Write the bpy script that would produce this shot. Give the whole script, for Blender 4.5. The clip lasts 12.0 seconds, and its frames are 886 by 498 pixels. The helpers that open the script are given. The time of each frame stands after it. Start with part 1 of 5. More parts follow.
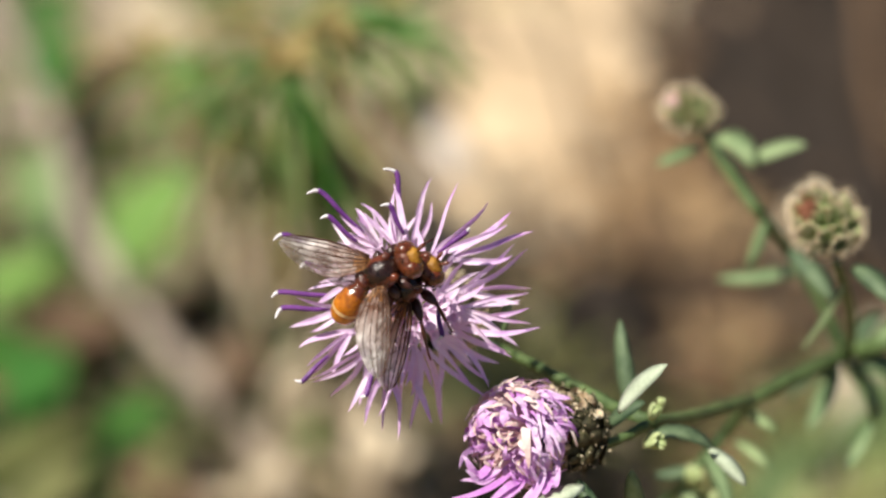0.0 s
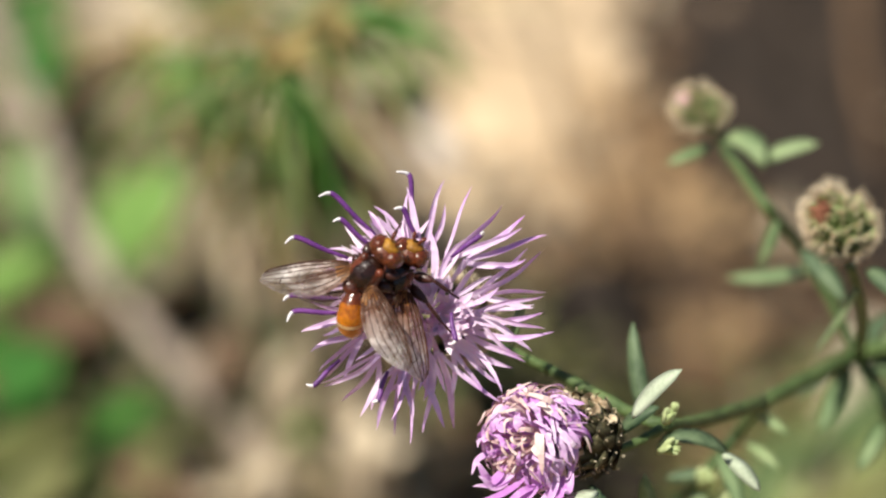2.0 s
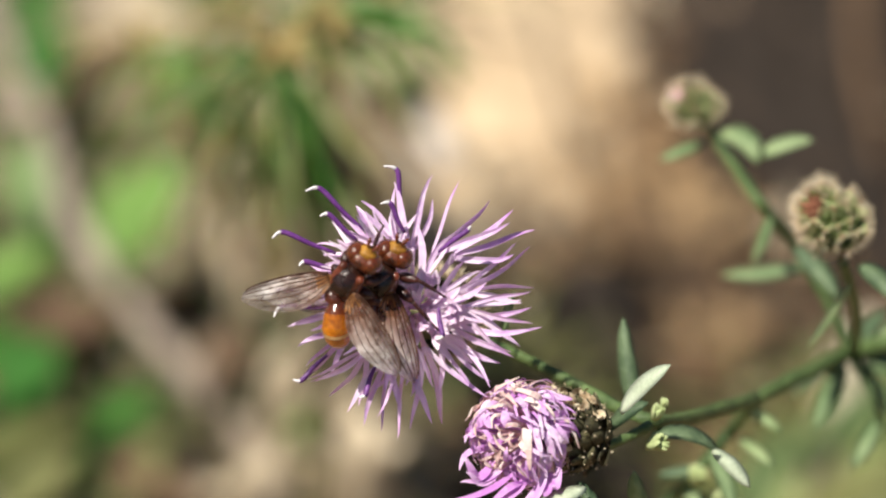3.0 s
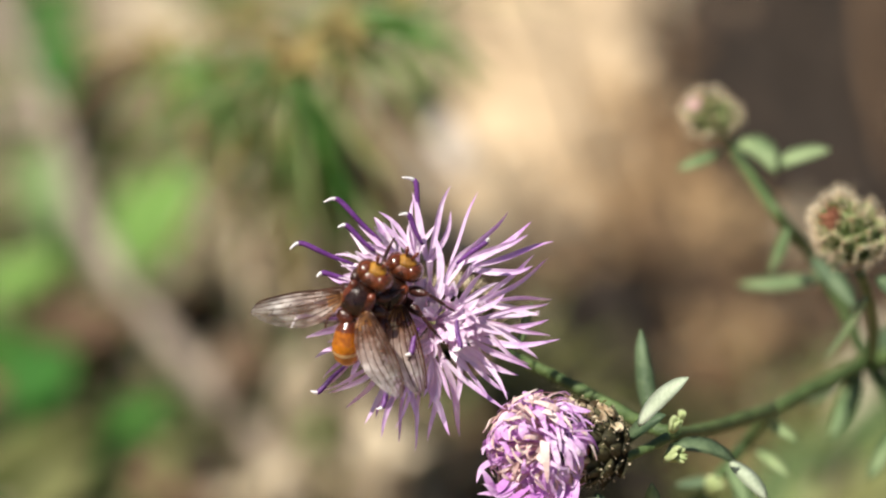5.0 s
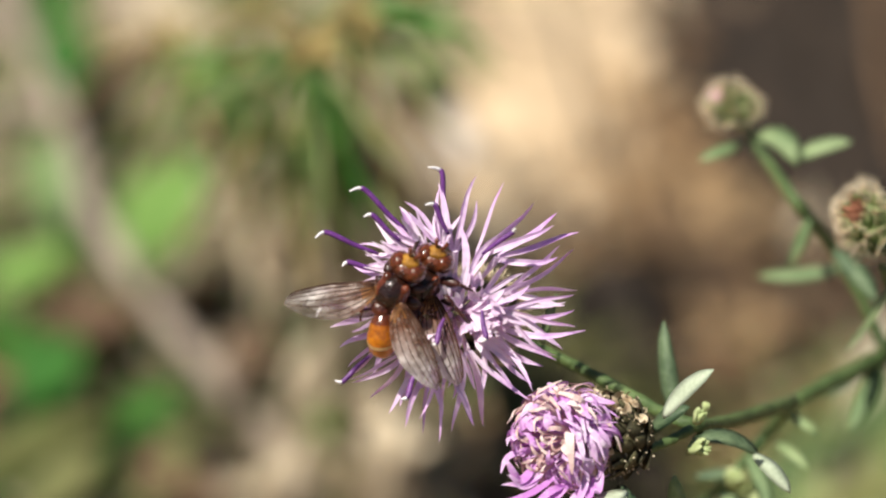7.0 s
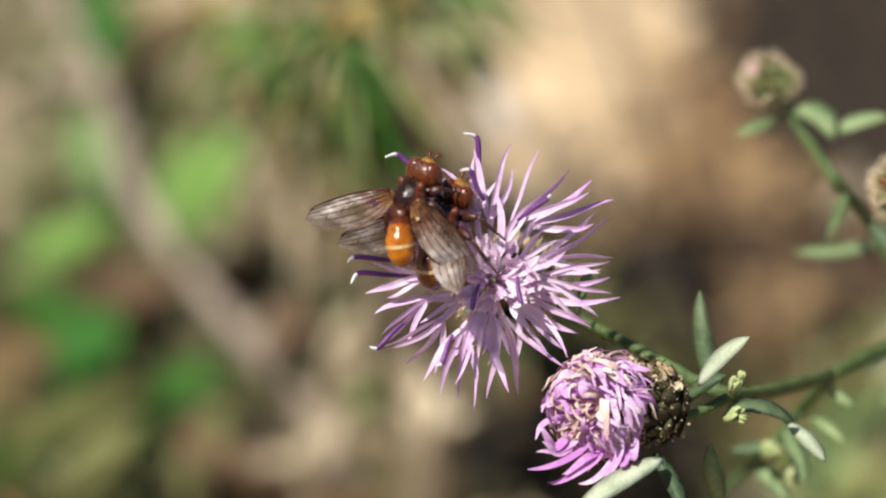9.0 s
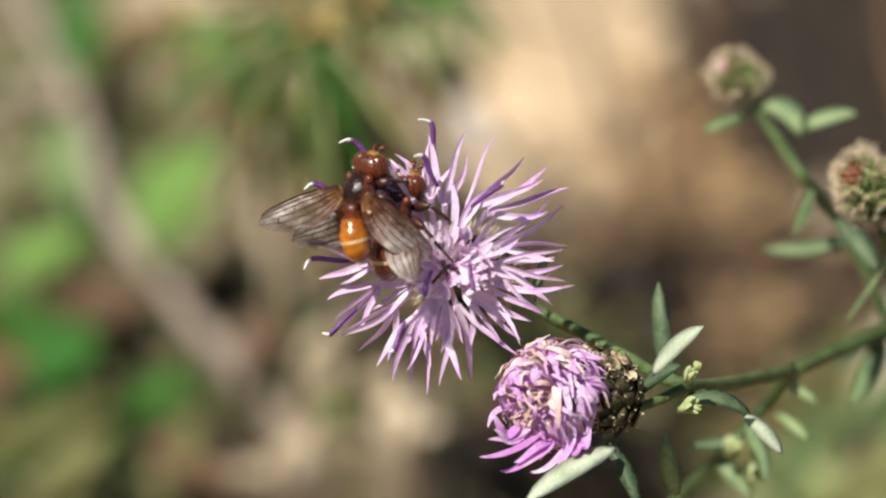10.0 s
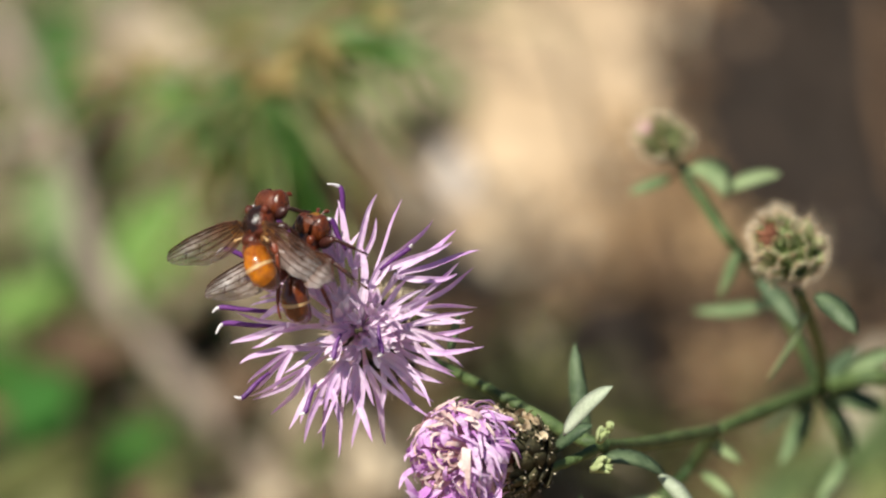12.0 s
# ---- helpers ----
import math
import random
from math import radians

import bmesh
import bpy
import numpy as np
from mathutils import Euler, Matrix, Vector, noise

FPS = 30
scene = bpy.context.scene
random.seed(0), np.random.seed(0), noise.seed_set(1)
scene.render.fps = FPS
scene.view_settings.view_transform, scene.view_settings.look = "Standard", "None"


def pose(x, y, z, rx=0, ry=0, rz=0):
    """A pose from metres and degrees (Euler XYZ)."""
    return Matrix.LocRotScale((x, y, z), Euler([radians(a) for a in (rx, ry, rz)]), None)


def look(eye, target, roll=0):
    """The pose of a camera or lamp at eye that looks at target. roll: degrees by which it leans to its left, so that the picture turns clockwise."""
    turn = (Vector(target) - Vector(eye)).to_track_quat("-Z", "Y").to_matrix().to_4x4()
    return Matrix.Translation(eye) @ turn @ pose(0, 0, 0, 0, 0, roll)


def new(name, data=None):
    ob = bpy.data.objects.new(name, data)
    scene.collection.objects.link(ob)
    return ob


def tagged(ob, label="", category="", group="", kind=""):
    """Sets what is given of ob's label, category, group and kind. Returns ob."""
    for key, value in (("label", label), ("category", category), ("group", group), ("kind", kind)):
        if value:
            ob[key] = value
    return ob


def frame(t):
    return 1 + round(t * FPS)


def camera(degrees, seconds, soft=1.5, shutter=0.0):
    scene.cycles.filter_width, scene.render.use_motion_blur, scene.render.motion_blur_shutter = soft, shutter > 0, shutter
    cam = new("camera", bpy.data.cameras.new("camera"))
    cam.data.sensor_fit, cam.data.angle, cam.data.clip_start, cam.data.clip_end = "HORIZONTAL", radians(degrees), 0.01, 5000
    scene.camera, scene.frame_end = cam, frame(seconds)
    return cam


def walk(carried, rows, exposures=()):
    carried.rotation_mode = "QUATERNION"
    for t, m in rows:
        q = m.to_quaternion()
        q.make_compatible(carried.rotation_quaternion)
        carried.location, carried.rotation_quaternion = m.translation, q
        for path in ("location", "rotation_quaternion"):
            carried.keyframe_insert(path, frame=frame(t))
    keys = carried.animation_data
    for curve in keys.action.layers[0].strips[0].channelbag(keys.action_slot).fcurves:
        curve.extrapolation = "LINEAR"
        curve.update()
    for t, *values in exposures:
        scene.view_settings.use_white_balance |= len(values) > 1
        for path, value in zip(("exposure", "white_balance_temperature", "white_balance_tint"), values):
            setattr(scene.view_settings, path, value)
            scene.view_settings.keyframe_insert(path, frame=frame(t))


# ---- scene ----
# The plant stands 0.2 m high; the lens looks down on it from 0.45 m away.
# Sheet axes: x across, y up the sheet, z towards the viewer, in millimetres,
# round the open flower; VIEW turns them into the world.
VIEW = Matrix.Translation((0, 0, 0.2)) @ Matrix.Rotation(radians(55), 4, "X")
MM = 0.001


def spin(rx, ry, rz):
    """A turn from a rotation vector in degrees."""
    v = Vector((radians(rx), radians(ry), radians(rz)))
    return Matrix.Rotation(v.length, 4, v.normalized()) if v.length > 1e-9 else Matrix.Identity(4)


def view_pose(x, y, z, tilt, pan, roll):
    return VIEW @ Matrix.Translation((x * MM, y * MM, z * MM)) @ spin(tilt, pan, roll)


cam = camera(10, 12.0, soft=2.2)
cam.data.dof.use_dof = True
cam.data.dof.focus_distance = 0.4445
cam.data.dof.aperture_fstop = 18.5
walk(cam, [
    (0.0, view_pose(2.68, -0.85, 448.18, 0.131, 0.377, 0.001)),
    (0.5, view_pose(1.38, -0.75, 448.08, 0.022, 0.264, -0.001)),
    (1.0, view_pose(0.50, -2.37, 448.04, -0.041, 0.125, 0.004)),
    (1.5, view_pose(-1.13, 0.31, 448.08, -0.105, -0.005, -0.001)),
    (2.0, view_pose(-1.77, 0.56, 448.03, -0.015, -0.069, -0.001)),
    (2.5, view_pose(0.01, -0.03, 448.00, 0.002, 0.001, 0.000)),
    (4.5, view_pose(0.85, 0.32, 447.92, -0.125, 0.246, 0.003)),
    (5.0, view_pose(-0.17, 1.45, 447.94, -0.065, 0.211, 0.005)),
    (5.5, view_pose(-0.31, -0.08, 447.91, 0.038, 0.188, 0.006)),
    (6.0, view_pose(0.60, -2.61, 447.90, 0.111, 0.241, 0.014)),
    (6.5, view_pose(-2.48, 1.12, 447.91, -0.112, 0.129, 0.008)),
    (7.0, view_pose(-3.34, 1.15, 447.90, -0.134, 0.067, 0.010)),
    (7.2, view_pose(-4.50, 0.19, 447.93, -0.154, 0.048, 0.001)),
    (8.8, view_pose(0.38, -1.41, 447.89, -0.288, 0.754, 0.029)),
    (9.0, view_pose(-2.67, -0.05, 447.88, -0.354, 0.561, 0.020)),
    (9.5, view_pose(-0.60, -2.73, 447.82, -0.091, 0.461, 0.009)),
    (10.0, view_pose(1.06, -4.65, 447.81, 0.136, 0.548, 0.025)),
    (10.5, view_pose(8.30, -5.93, 447.88, 0.394, 1.015, 0.028)),
    (11.0, view_pose(6.66, -1.34, 447.87, 0.314, 0.949, 0.014)),
    (11.5, view_pose(9.72, -6.82, 447.83, 0.823, 1.143, 0.024)),
    (12.0, view_pose(14.12, -2.35, 447.93, 0.527, 1.304, 0.023)),
], exposures=[(0, 0.44), (2.0, 0.43), (7, 0.39), (9, 0.32), (12, 0.27)])

# ---- world and sun ----
SUN_DIR = (VIEW.to_3x3() @ Vector((-0.36, 0.60, 0.71))).normalized()
world = bpy.data.worlds.new("sky")
scene.world = world
world.use_nodes = True
sky = world.node_tree.nodes.new("ShaderNodeTexSky")
sky.sky_type, sky.sun_disc = "NISHITA", False
sky.sun_elevation = math.asin(SUN_DIR.z)
sky.sun_rotation = math.atan2(SUN_DIR.x, SUN_DIR.y)
back = world.node_tree.nodes["Background"]
world.node_tree.links.new(sky.outputs[0], back.inputs[0])
back.inputs[1].default_value = 0.050
sun_data = bpy.data.lights.new("sun", "SUN")
sun_data.energy, sun_data.angle, sun_data.color = 5.0, radians(0.53), (1.0, 0.94, 0.83)
sun = new("sun", sun_data)
sun.matrix_world = look(SUN_DIR * 20, (0, 0, 0))


# ---- materials ----
def rgb(c):
    return (*c, 1.0)


def surface(name, a, b, scale=400.0, rough=0.5, bump=0.2, thin=0.0, fine=6.0, metal=0.0,
            spec=0.4, coat=0.0, piece=0.12, streak=None, alpha=1.0, pale=None):
    """Two colours mixed by noise of two sizes, a shift from piece to piece, fine relief,
    and light let through by `thin` (petals, leaves)."""
    m = bpy.data.materials.new(name)
    m.use_nodes = True
    nt = m.node_tree
    nd, ln = nt.nodes, nt.links
    bsdf, out = nd["Principled BSDF"], nd["Material Output"]
    co = nd.new("ShaderNodeTexCoord")
    mp = nd.new("ShaderNodeMapping")
    ln.new(co.outputs["Object"], mp.inputs[0])
    if streak:
        mp.inputs["Scale"].default_value = streak
    n1, n2 = nd.new("ShaderNodeTexNoise"), nd.new("ShaderNodeTexNoise")
    n1.inputs["Scale"].default_value, n1.inputs["Detail"].default_value = scale, 4
    n2.inputs["Scale"].default_value, n2.inputs["Detail"].default_value = scale * fine, 3
    for n in (n1, n2):
        ln.new(mp.outputs[0], n.inputs["Vector"])
    info = nd.new("ShaderNodeObjectInfo")
    geo = nd.new("ShaderNodeNewGeometry")
    mix = nd.new("ShaderNodeMath")
    mix.operation = "MULTIPLY_ADD"
    ln.new(n2.outputs[0], mix.inputs[0])
    mix.inputs[1].default_value = 0.5
    ln.new(n1.outputs[0], mix.inputs[2])
    rnd = nd.new("ShaderNodeMath")
    rnd.operation = "ADD"
    ln.new(info.outputs["Random"], rnd.inputs[0])
    ln.new(geo.outputs["Random Per Island"], rnd.inputs[1])
    low = nd.new("ShaderNodeMath")
    low.operation = "SUBTRACT"
    ln.new(mix.outputs[0], low.inputs[0])
    low.inputs[1].default_value = piece
    off = nd.new("ShaderNodeMath")
    off.operation = "MULTIPLY_ADD"
    ln.new(rnd.outputs[0], off.inputs[0])
    off.inputs[1].default_value = piece
    ln.new(low.outputs[0], off.inputs[2])
    ramp = nd.new("ShaderNodeValToRGB")
    ramp.color_ramp.elements[0].position, ramp.color_ramp.elements[1].position = 0.5, 1.0
    ramp.color_ramp.elements[0].color, ramp.color_ramp.elements[1].color = rgb(a), rgb(b)
    ln.new(off.outputs[0], ramp.inputs[0])
    colour = ramp.outputs[0]
    if pale:
        # paler towards the foot of the petal, where its own axes begin
        far = nd.new("ShaderNodeVectorMath")
        far.operation = "LENGTH"
        ln.new(co.outputs["Object"], far.inputs[0])
        span = nd.new("ShaderNodeMapRange")
        span.inputs["From Min"].default_value, span.inputs["From Max"].default_value = pale[1], pale[2]
        ln.new(far.outputs["Value"], span.inputs[0])
        fade = nd.new("ShaderNodeMixRGB")
        fade.inputs[1].default_value = rgb(pale[0])
        ln.new(span.outputs[0], fade.inputs[0])
        ln.new(colour, fade.inputs[2])
        colour = fade.outputs[0]
    ln.new(colour, bsdf.inputs["Base Color"])
    bsdf.inputs["Roughness"].default_value = rough
    bsdf.inputs["Metallic"].default_value = metal
    bsdf.inputs["Specular IOR Level"].default_value = spec
    bsdf.inputs["Coat Weight"].default_value = coat
    bsdf.inputs["Coat Roughness"].default_value = 0.12
    bsdf.inputs["Alpha"].default_value = alpha
    if bump:
        bp = nd.new("ShaderNodeBump")
        bp.inputs["Strength"].default_value = bump
        bp.inputs["Distance"].default_value = 0.3 / scale
        ln.new(mix.outputs[0], bp.inputs["Height"])
        ln.new(bp.outputs[0], bsdf.inputs["Normal"])
    if thin:
        tr = nd.new("ShaderNodeBsdfTranslucent")
        ln.new(colour, tr.inputs[0])
        sh = nd.new("ShaderNodeMixShader")
        sh.inputs[0].default_value = thin
        ln.new(bsdf.outputs[0], sh.inputs[1])
        ln.new(tr.outputs[0], sh.inputs[2])
        ln.new(sh.outputs[0], out.inputs[0])
    return m


M_PETAL = surface("lilac_petal", (0.66, 0.33, 0.75), (0.98, 0.82, 0.98), 300, 0.42, 0.25, 0.38, piece=0.24, pale=((0.97, 0.87, 0.96), 0.0040, 0.0105))
M_PALE = surface("pale_petal", (0.84, 0.60, 0.84), (0.98, 0.91, 0.97), 300, 0.45, 0.2, 0.34, piece=0.2, pale=((0.80, 0.56, 0.78), 0.001, 0.004))
M_ANTHER = surface("purple_anther", (0.08, 0.018, 0.13), (0.27, 0.09, 0.37), 500, 0.4, 0.2, 0.1)
M_TIP = surface("white_pollen_tip", (0.62, 0.58, 0.60), (0.85, 0.82, 0.82), 900, 0.7, 0.4)
M_FADED = surface("faded_petal", (0.70, 0.32, 0.76), (0.99, 0.87, 0.99), 300, 0.42, 0.3, 0.45, piece=0.25)
M_WITHER = surface("withered_petal", (0.74, 0.48, 0.45), (0.98, 0.89, 0.84), 400, 0.6, 0.4, 0.32, piece=0.25)
M_BRACT = surface("green_bract", (0.21, 0.28, 0.095), (0.52, 0.60, 0.28), 500, 0.6, 0.4, 0.15, piece=0.25)
M_BRACT_DARK = surface("dark_bract", (0.020, 0.022, 0.009), (0.22, 0.20, 0.095), 1100, 0.65, 0.9, piece=0.25)
M_CUP = surface("blackish_cup", (0.014, 0.013, 0.006), (0.15, 0.135, 0.06), 900, 0.7, 1.0, piece=0.2)
M_FRINGE = surface("straw_fringe", (0.50, 0.35, 0.20), (0.95, 0.84, 0.62), 700, 0.7, 0.3, 0.3, piece=0.3)
M_MARGIN = surface("brown_bract_margin", (0.22, 0.14, 0.07), (0.52, 0.40, 0.22), 700, 0.75, 0.4)
M_RUST = surface("rusty_dry_floret", (0.14, 0.045, 0.028), (0.40, 0.18, 0.10), 700, 0.75, 0.4)
M_STEM = surface("green_stem", (0.032, 0.064, 0.018), (0.12, 0.18, 0.058), 300, 0.6, 0.5)
M_LEAF = surface("grey_green_leaf", (0.15, 0.235, 0.10), (0.36, 0.46, 0.23), 350, 0.6, 0.35, 0.25, piece=0.2)
M_LEAF_LIGHT = surface("light_green_leaf", (0.22, 0.32, 0.13), (0.50, 0.61, 0.31), 350, 0.6, 0.35, 0.3, piece=0.2)
M_LEAF_DARK = surface("deep_green_leaf", (0.045, 0.085, 0.042), (0.17, 0.24, 0.125), 350, 0.55, 0.35, 0.2, piece=0.2)
M_LEAF_PALE = surface("pale_downy_leaf", (0.38, 0.45, 0.30), (0.66, 0.73, 0.56), 500, 0.7, 0.12, 0.2)

M_SHOOT = surface("yellow_green_shoot", (0.40, 0.50, 0.20), (0.70, 0.78, 0.42), 500, 0.7, 0.3, 0.3)

M_CHEST = surface("dark_brown_chitin", (0.006, 0.003, 0.002), (0.035, 0.011, 0.006), 700, 0.24, 0.35, coat=0.3)
M_RUFOUS = surface("rusty_red_chitin", (0.035, 0.008, 0.004), (0.17, 0.034, 0.010), 700, 0.33, 0.4, coat=0.3)
M_AMBER = surface("amber_orange_chitin", (0.15, 0.030, 0.001), (0.62, 0.20, 0.003), 420, 0.2, 0.2, coat=0.8)
amber = M_AMBER.node_tree.nodes["Principled BSDF"]
amber.inputs["Subsurface Weight"].default_value = 0.2
amber.inputs["Subsurface Radius"].default_value = (1.0, 0.35, 0.05)
amber.inputs["Subsurface Scale"].default_value = 0.0007
M_BAND = surface("cream_band", (0.52, 0.30, 0.10), (0.80, 0.60, 0.34), 600, 0.4, 0.3)
M_RUSSET = surface("russet_chitin", (0.06, 0.012, 0.003), (0.26, 0.060, 0.009), 260, 0.18, 0.3, coat=0.8)
M_BELLY = surface("chestnut_chitin", (0.05, 0.011, 0.004), (0.17, 0.040, 0.010), 500, 0.2, 0.3, coat=1.0)
M_EYE = surface("brown_red_eye", (0.035, 0.008, 0.003), (0.17, 0.038, 0.010), 3000, 0.2, 0.5, coat=0.5, fine=2)
M_VERTEX = surface("red_brown_head", (0.04, 0.010, 0.004), (0.16, 0.036, 0.010), 700, 0.36, 0.5, coat=0.3)
M_FACE = surface("yellow_face", (0.11, 0.038, 0.004), (0.42, 0.20, 0.014), 1400, 0.5, 0.5)
M_LEG = surface("dark_leg", (0.014, 0.006, 0.006), (0.07, 0.02, 0.014), 900, 0.35, 0.3, coat=0.2)
M_LEG_RED = surface("reddish_leg", (0.10, 0.02, 0.012), (0.28, 0.07, 0.03), 900, 0.35, 0.3, coat=0.2)
M_HAIR = surface("black_bristle", (0.01, 0.006, 0.005), (0.03, 0.015, 0.01), 900, 0.5, 0)
M_VEIN = surface("brown_vein", (0.020, 0.008, 0.004), (0.085, 0.032, 0.015), 900, 0.6, 0.2, spec=0.2)
M_WINGBASE = surface("amber_wing_base", (0.26, 0.10, 0.025), (0.52, 0.25, 0.08), 900, 0.4, 0.2, 0.3, alpha=0.55)


def membrane():
    """Smoky, crumpled, half clear wing skin; whitish patches paint in its glare."""
    m = surface("smoky_wing", (0.14, 0.095, 0.072), (0.93, 0.88, 0.85), 330, 0.34, 0.7, 0.3, spec=1.0, coat=1.0, streak=(0.7, 1.2, 1.0), pale=((0.30, 0.11, 0.032), 0.0018, 0.0062))
    nd, ln = m.node_tree.nodes, m.node_tree.links
    b = nd["Principled BSDF"]
    n = nd.new("ShaderNodeTexNoise")
    n.inputs["Scale"].default_value = 300
    ln.new(nd["Mapping"].outputs[0], n.inputs["Vector"])
    # denser whitish patches, painted as sheen, between clear ones
    r = nd.new("ShaderNodeMapRange")
    r.inputs["From Min"].default_value, r.inputs["From Max"].default_value = 0.41, 0.59
    r.inputs["To Min"].default_value, r.inputs["To Max"].default_value = 0.08, 0.54
    ln.new(n.outputs[0], r.inputs[0])
    b.inputs["Coat Roughness"].default_value = 0.46
    b.inputs["Coat IOR"].default_value = 1.9
    ln.new(r.outputs[0], b.inputs["Alpha"])
    return m


M_WING = membrane()

M_GRASS = surface("green_grass", (0.11, 0.21, 0.06), (0.35, 0.52, 0.21), 60, 0.5, 0.2, 0.4, piece=0.25)
M_LUSH = surface("bright_green_leaf", (0.15, 0.30, 0.055), (0.36, 0.57, 0.15), 60, 0.7, 0.2, 0.38)
M_DEEP = surface("dark_green_leaf", (0.025, 0.13, 0.012), (0.085, 0.29, 0.035), 60, 0.7, 0.2, 0.35)
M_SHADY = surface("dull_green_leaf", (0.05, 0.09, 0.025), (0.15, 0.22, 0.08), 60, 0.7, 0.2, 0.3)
M_OLIVE = surface("olive_grass", (0.13, 0.14, 0.04), (0.36, 0.36, 0.14), 60, 0.6, 0.2, 0.35, piece=0.25)
M_OCHRE = surface("ochre_grass_stalk", (0.26, 0.19, 0.06), (0.48, 0.38, 0.14), 80, 0.6, 0.2, 0.2)
M_LIME = surface("yellow_green_blade", (0.27, 0.36, 0.12), (0.62, 0.70, 0.32), 60, 0.6, 0.2, 0.4, piece=0.25)
M_STRAW = surface("dry_straw", (0.35, 0.27, 0.17), (0.82, 0.70, 0.51), 80, 0.7, 0.3, 0.3, piece=0.25)
M_STALK = surface("pale_dead_stalk", (0.32, 0.27, 0.19), (0.56, 0.49, 0.37), 60, 0.7, 0.4)
M_TWIG = surface("grey_brown_twig", (0.16, 0.122, 0.09), (0.39, 0.32, 0.26), 60, 0.8, 0.6)
M_DRYLEAF = surface("tan_dead_leaf", (0.30, 0.17, 0.08), (0.62, 0.43, 0.23), 50, 0.7, 0.4, 0.2, piece=0.25)
M_BROWNLEAF = surface("brown_dead_leaf", (0.06, 0.035, 0.02), (0.20, 0.12, 0.065), 50, 0.75, 0.4, 0.1, piece=0.2)
M_SAND = surface("sandy_stone", (0.42, 0.30, 0.18), (0.68, 0.52, 0.34), 45, 0.85, 0.6)
M_TAN = surface("tan_stone", (0.30, 0.20, 0.13), (0.58, 0.42, 0.29), 45, 0.85, 0.6)
M_CHALK = surface("pale_stone", (0.55, 0.46, 0.38), (0.86, 0.78, 0.70), 45, 0.85, 0.6)
# near-black brown of the slabs and crumbs that darken the ground
M_NEARBLACK = surface("near_black_brown", (0.007, 0.005, 0.0034), (0.038, 0.025, 0.016), 90, 0.9, 1.0, piece=0.2)
M_SOIL = surface("dry_soil", (0.030, 0.019, 0.011), (0.36, 0.23, 0.125), 26, 0.95, 1.0, fine=7)


# ---- mesh helpers ----
def part(name, bm, material, parent=None, label="", m=None):
    """Link a bmesh as one mesh object under a thing or a part."""
    me = bm if isinstance(bm, bpy.types.Mesh) else to_mesh(name, bm, material)
    ob = new(name, me)
    if parent:
        ob.parent = parent
    if m is not None:
        ob.matrix_basis = m
    if label:
        ob["label"] = label
    return ob


def to_mesh(name, bm, material):
    me = bpy.data.meshes.new(name)
    bmesh.ops.recalc_face_normals(bm, faces=bm.faces)
    bm.to_mesh(me)
    bm.free()
    for mat in material if isinstance(material, (list, tuple)) else [material]:
        me.materials.append(mat)
    me.polygons.foreach_set("use_smooth", [True] * len(me.polygons))
    return me


def frames_along(pts):
    """Unit tangents and one steady side direction for each point of a line."""
    n = len(pts)
    tang = [(pts[min(i + 1, n - 1)] - pts[max(i - 1, 0)]).normalized() for i in range(n)]
    side = tang[0].orthogonal().normalized()
    sides = []
    for t in tang:
        side = (side - t * side.dot(t)).normalized()
        sides.append(side.copy())
    return tang, sides


def curve_pts(pts, n):
    """A smooth line of n + 1 points through the given ones."""
    pts = [Vector(p) for p in pts]
    ext = [pts[0] * 2 - pts[1]] + pts + [pts[-1] * 2 - pts[-2]]
    out = []
    for k in range(n + 1):
        s = k / n * (len(pts) - 1)
        i = min(int(s), len(pts) - 2)
        u = s - i
        a, b, c, d = ext[i:i + 4]
        out.append(0.5 * (2 * b + (c - a) * u + (2 * a - 5 * b + 4 * c - d) * u * u + (3 * b - a - 3 * c + d) * u ** 3))
    return out


def tube(bm, pts, radii, sides=8, mat=0, rough=0.0):
    pts = [Vector(p) for p in pts]
    tang, sd = frames_along(pts)
    rings = []
    for i, p in enumerate(pts):
        up = tang[i].cross(sd[i])
        ring = []
        for k in range(sides):
            a = 2 * math.pi * k / sides
            r = radii[i] * (1 + rough * noise.noise(p * 3 + Vector((a, 0, 0))))
            ring.append(bm.verts.new(p + (sd[i] * math.cos(a) + up * math.sin(a)) * r))
        rings.append(ring)
    for r0, r1 in zip(rings, rings[1:]):
        for k in range(sides):
            f = bm.faces.new((r0[k], r0[(k + 1) % sides], r1[(k + 1) % sides], r1[k]))
            f.material_index = mat
    for ring in (rings[0], rings[-1]):
        bm.faces.new(ring).material_index = mat
    return rings


def blade(bm, pts, widths, facing, thick=0.1, fold=0.25, mat=0):
    """A long leaf or petal: folded along its middle, with thickness."""
    pts = [Vector(p) for p in pts]
    tang, _ = frames_along(pts)
    facing = Vector(facing)
    rows = []
    for i, p in enumerate(pts):
        s = tang[i].cross(facing)
        s = s.normalized() if s.length > 1e-5 else tang[i].orthogonal().normalized()
        up = s.cross(tang[i]).normalized()
        w = max(widths[i], 0.01 * max(widths)) * 0.5
        th = min(thick, w) * 0.5
        rows.append([bm.verts.new(p + s * w + up * (w * fold)), bm.verts.new(p + up * th), bm.verts.new(p - s * w + up * (w * fold)),
                     bm.verts.new(p - up * th)])
    for a, b in zip(rows, rows[1:]):
        for k in range(4):
            bm.faces.new((a[k], a[(k + 1) % 4], b[(k + 1) % 4], b[k])).material_index = mat
    bm.faces.new(rows[0]).material_index = mat
    bm.faces.new(rows[-1]).material_index = mat


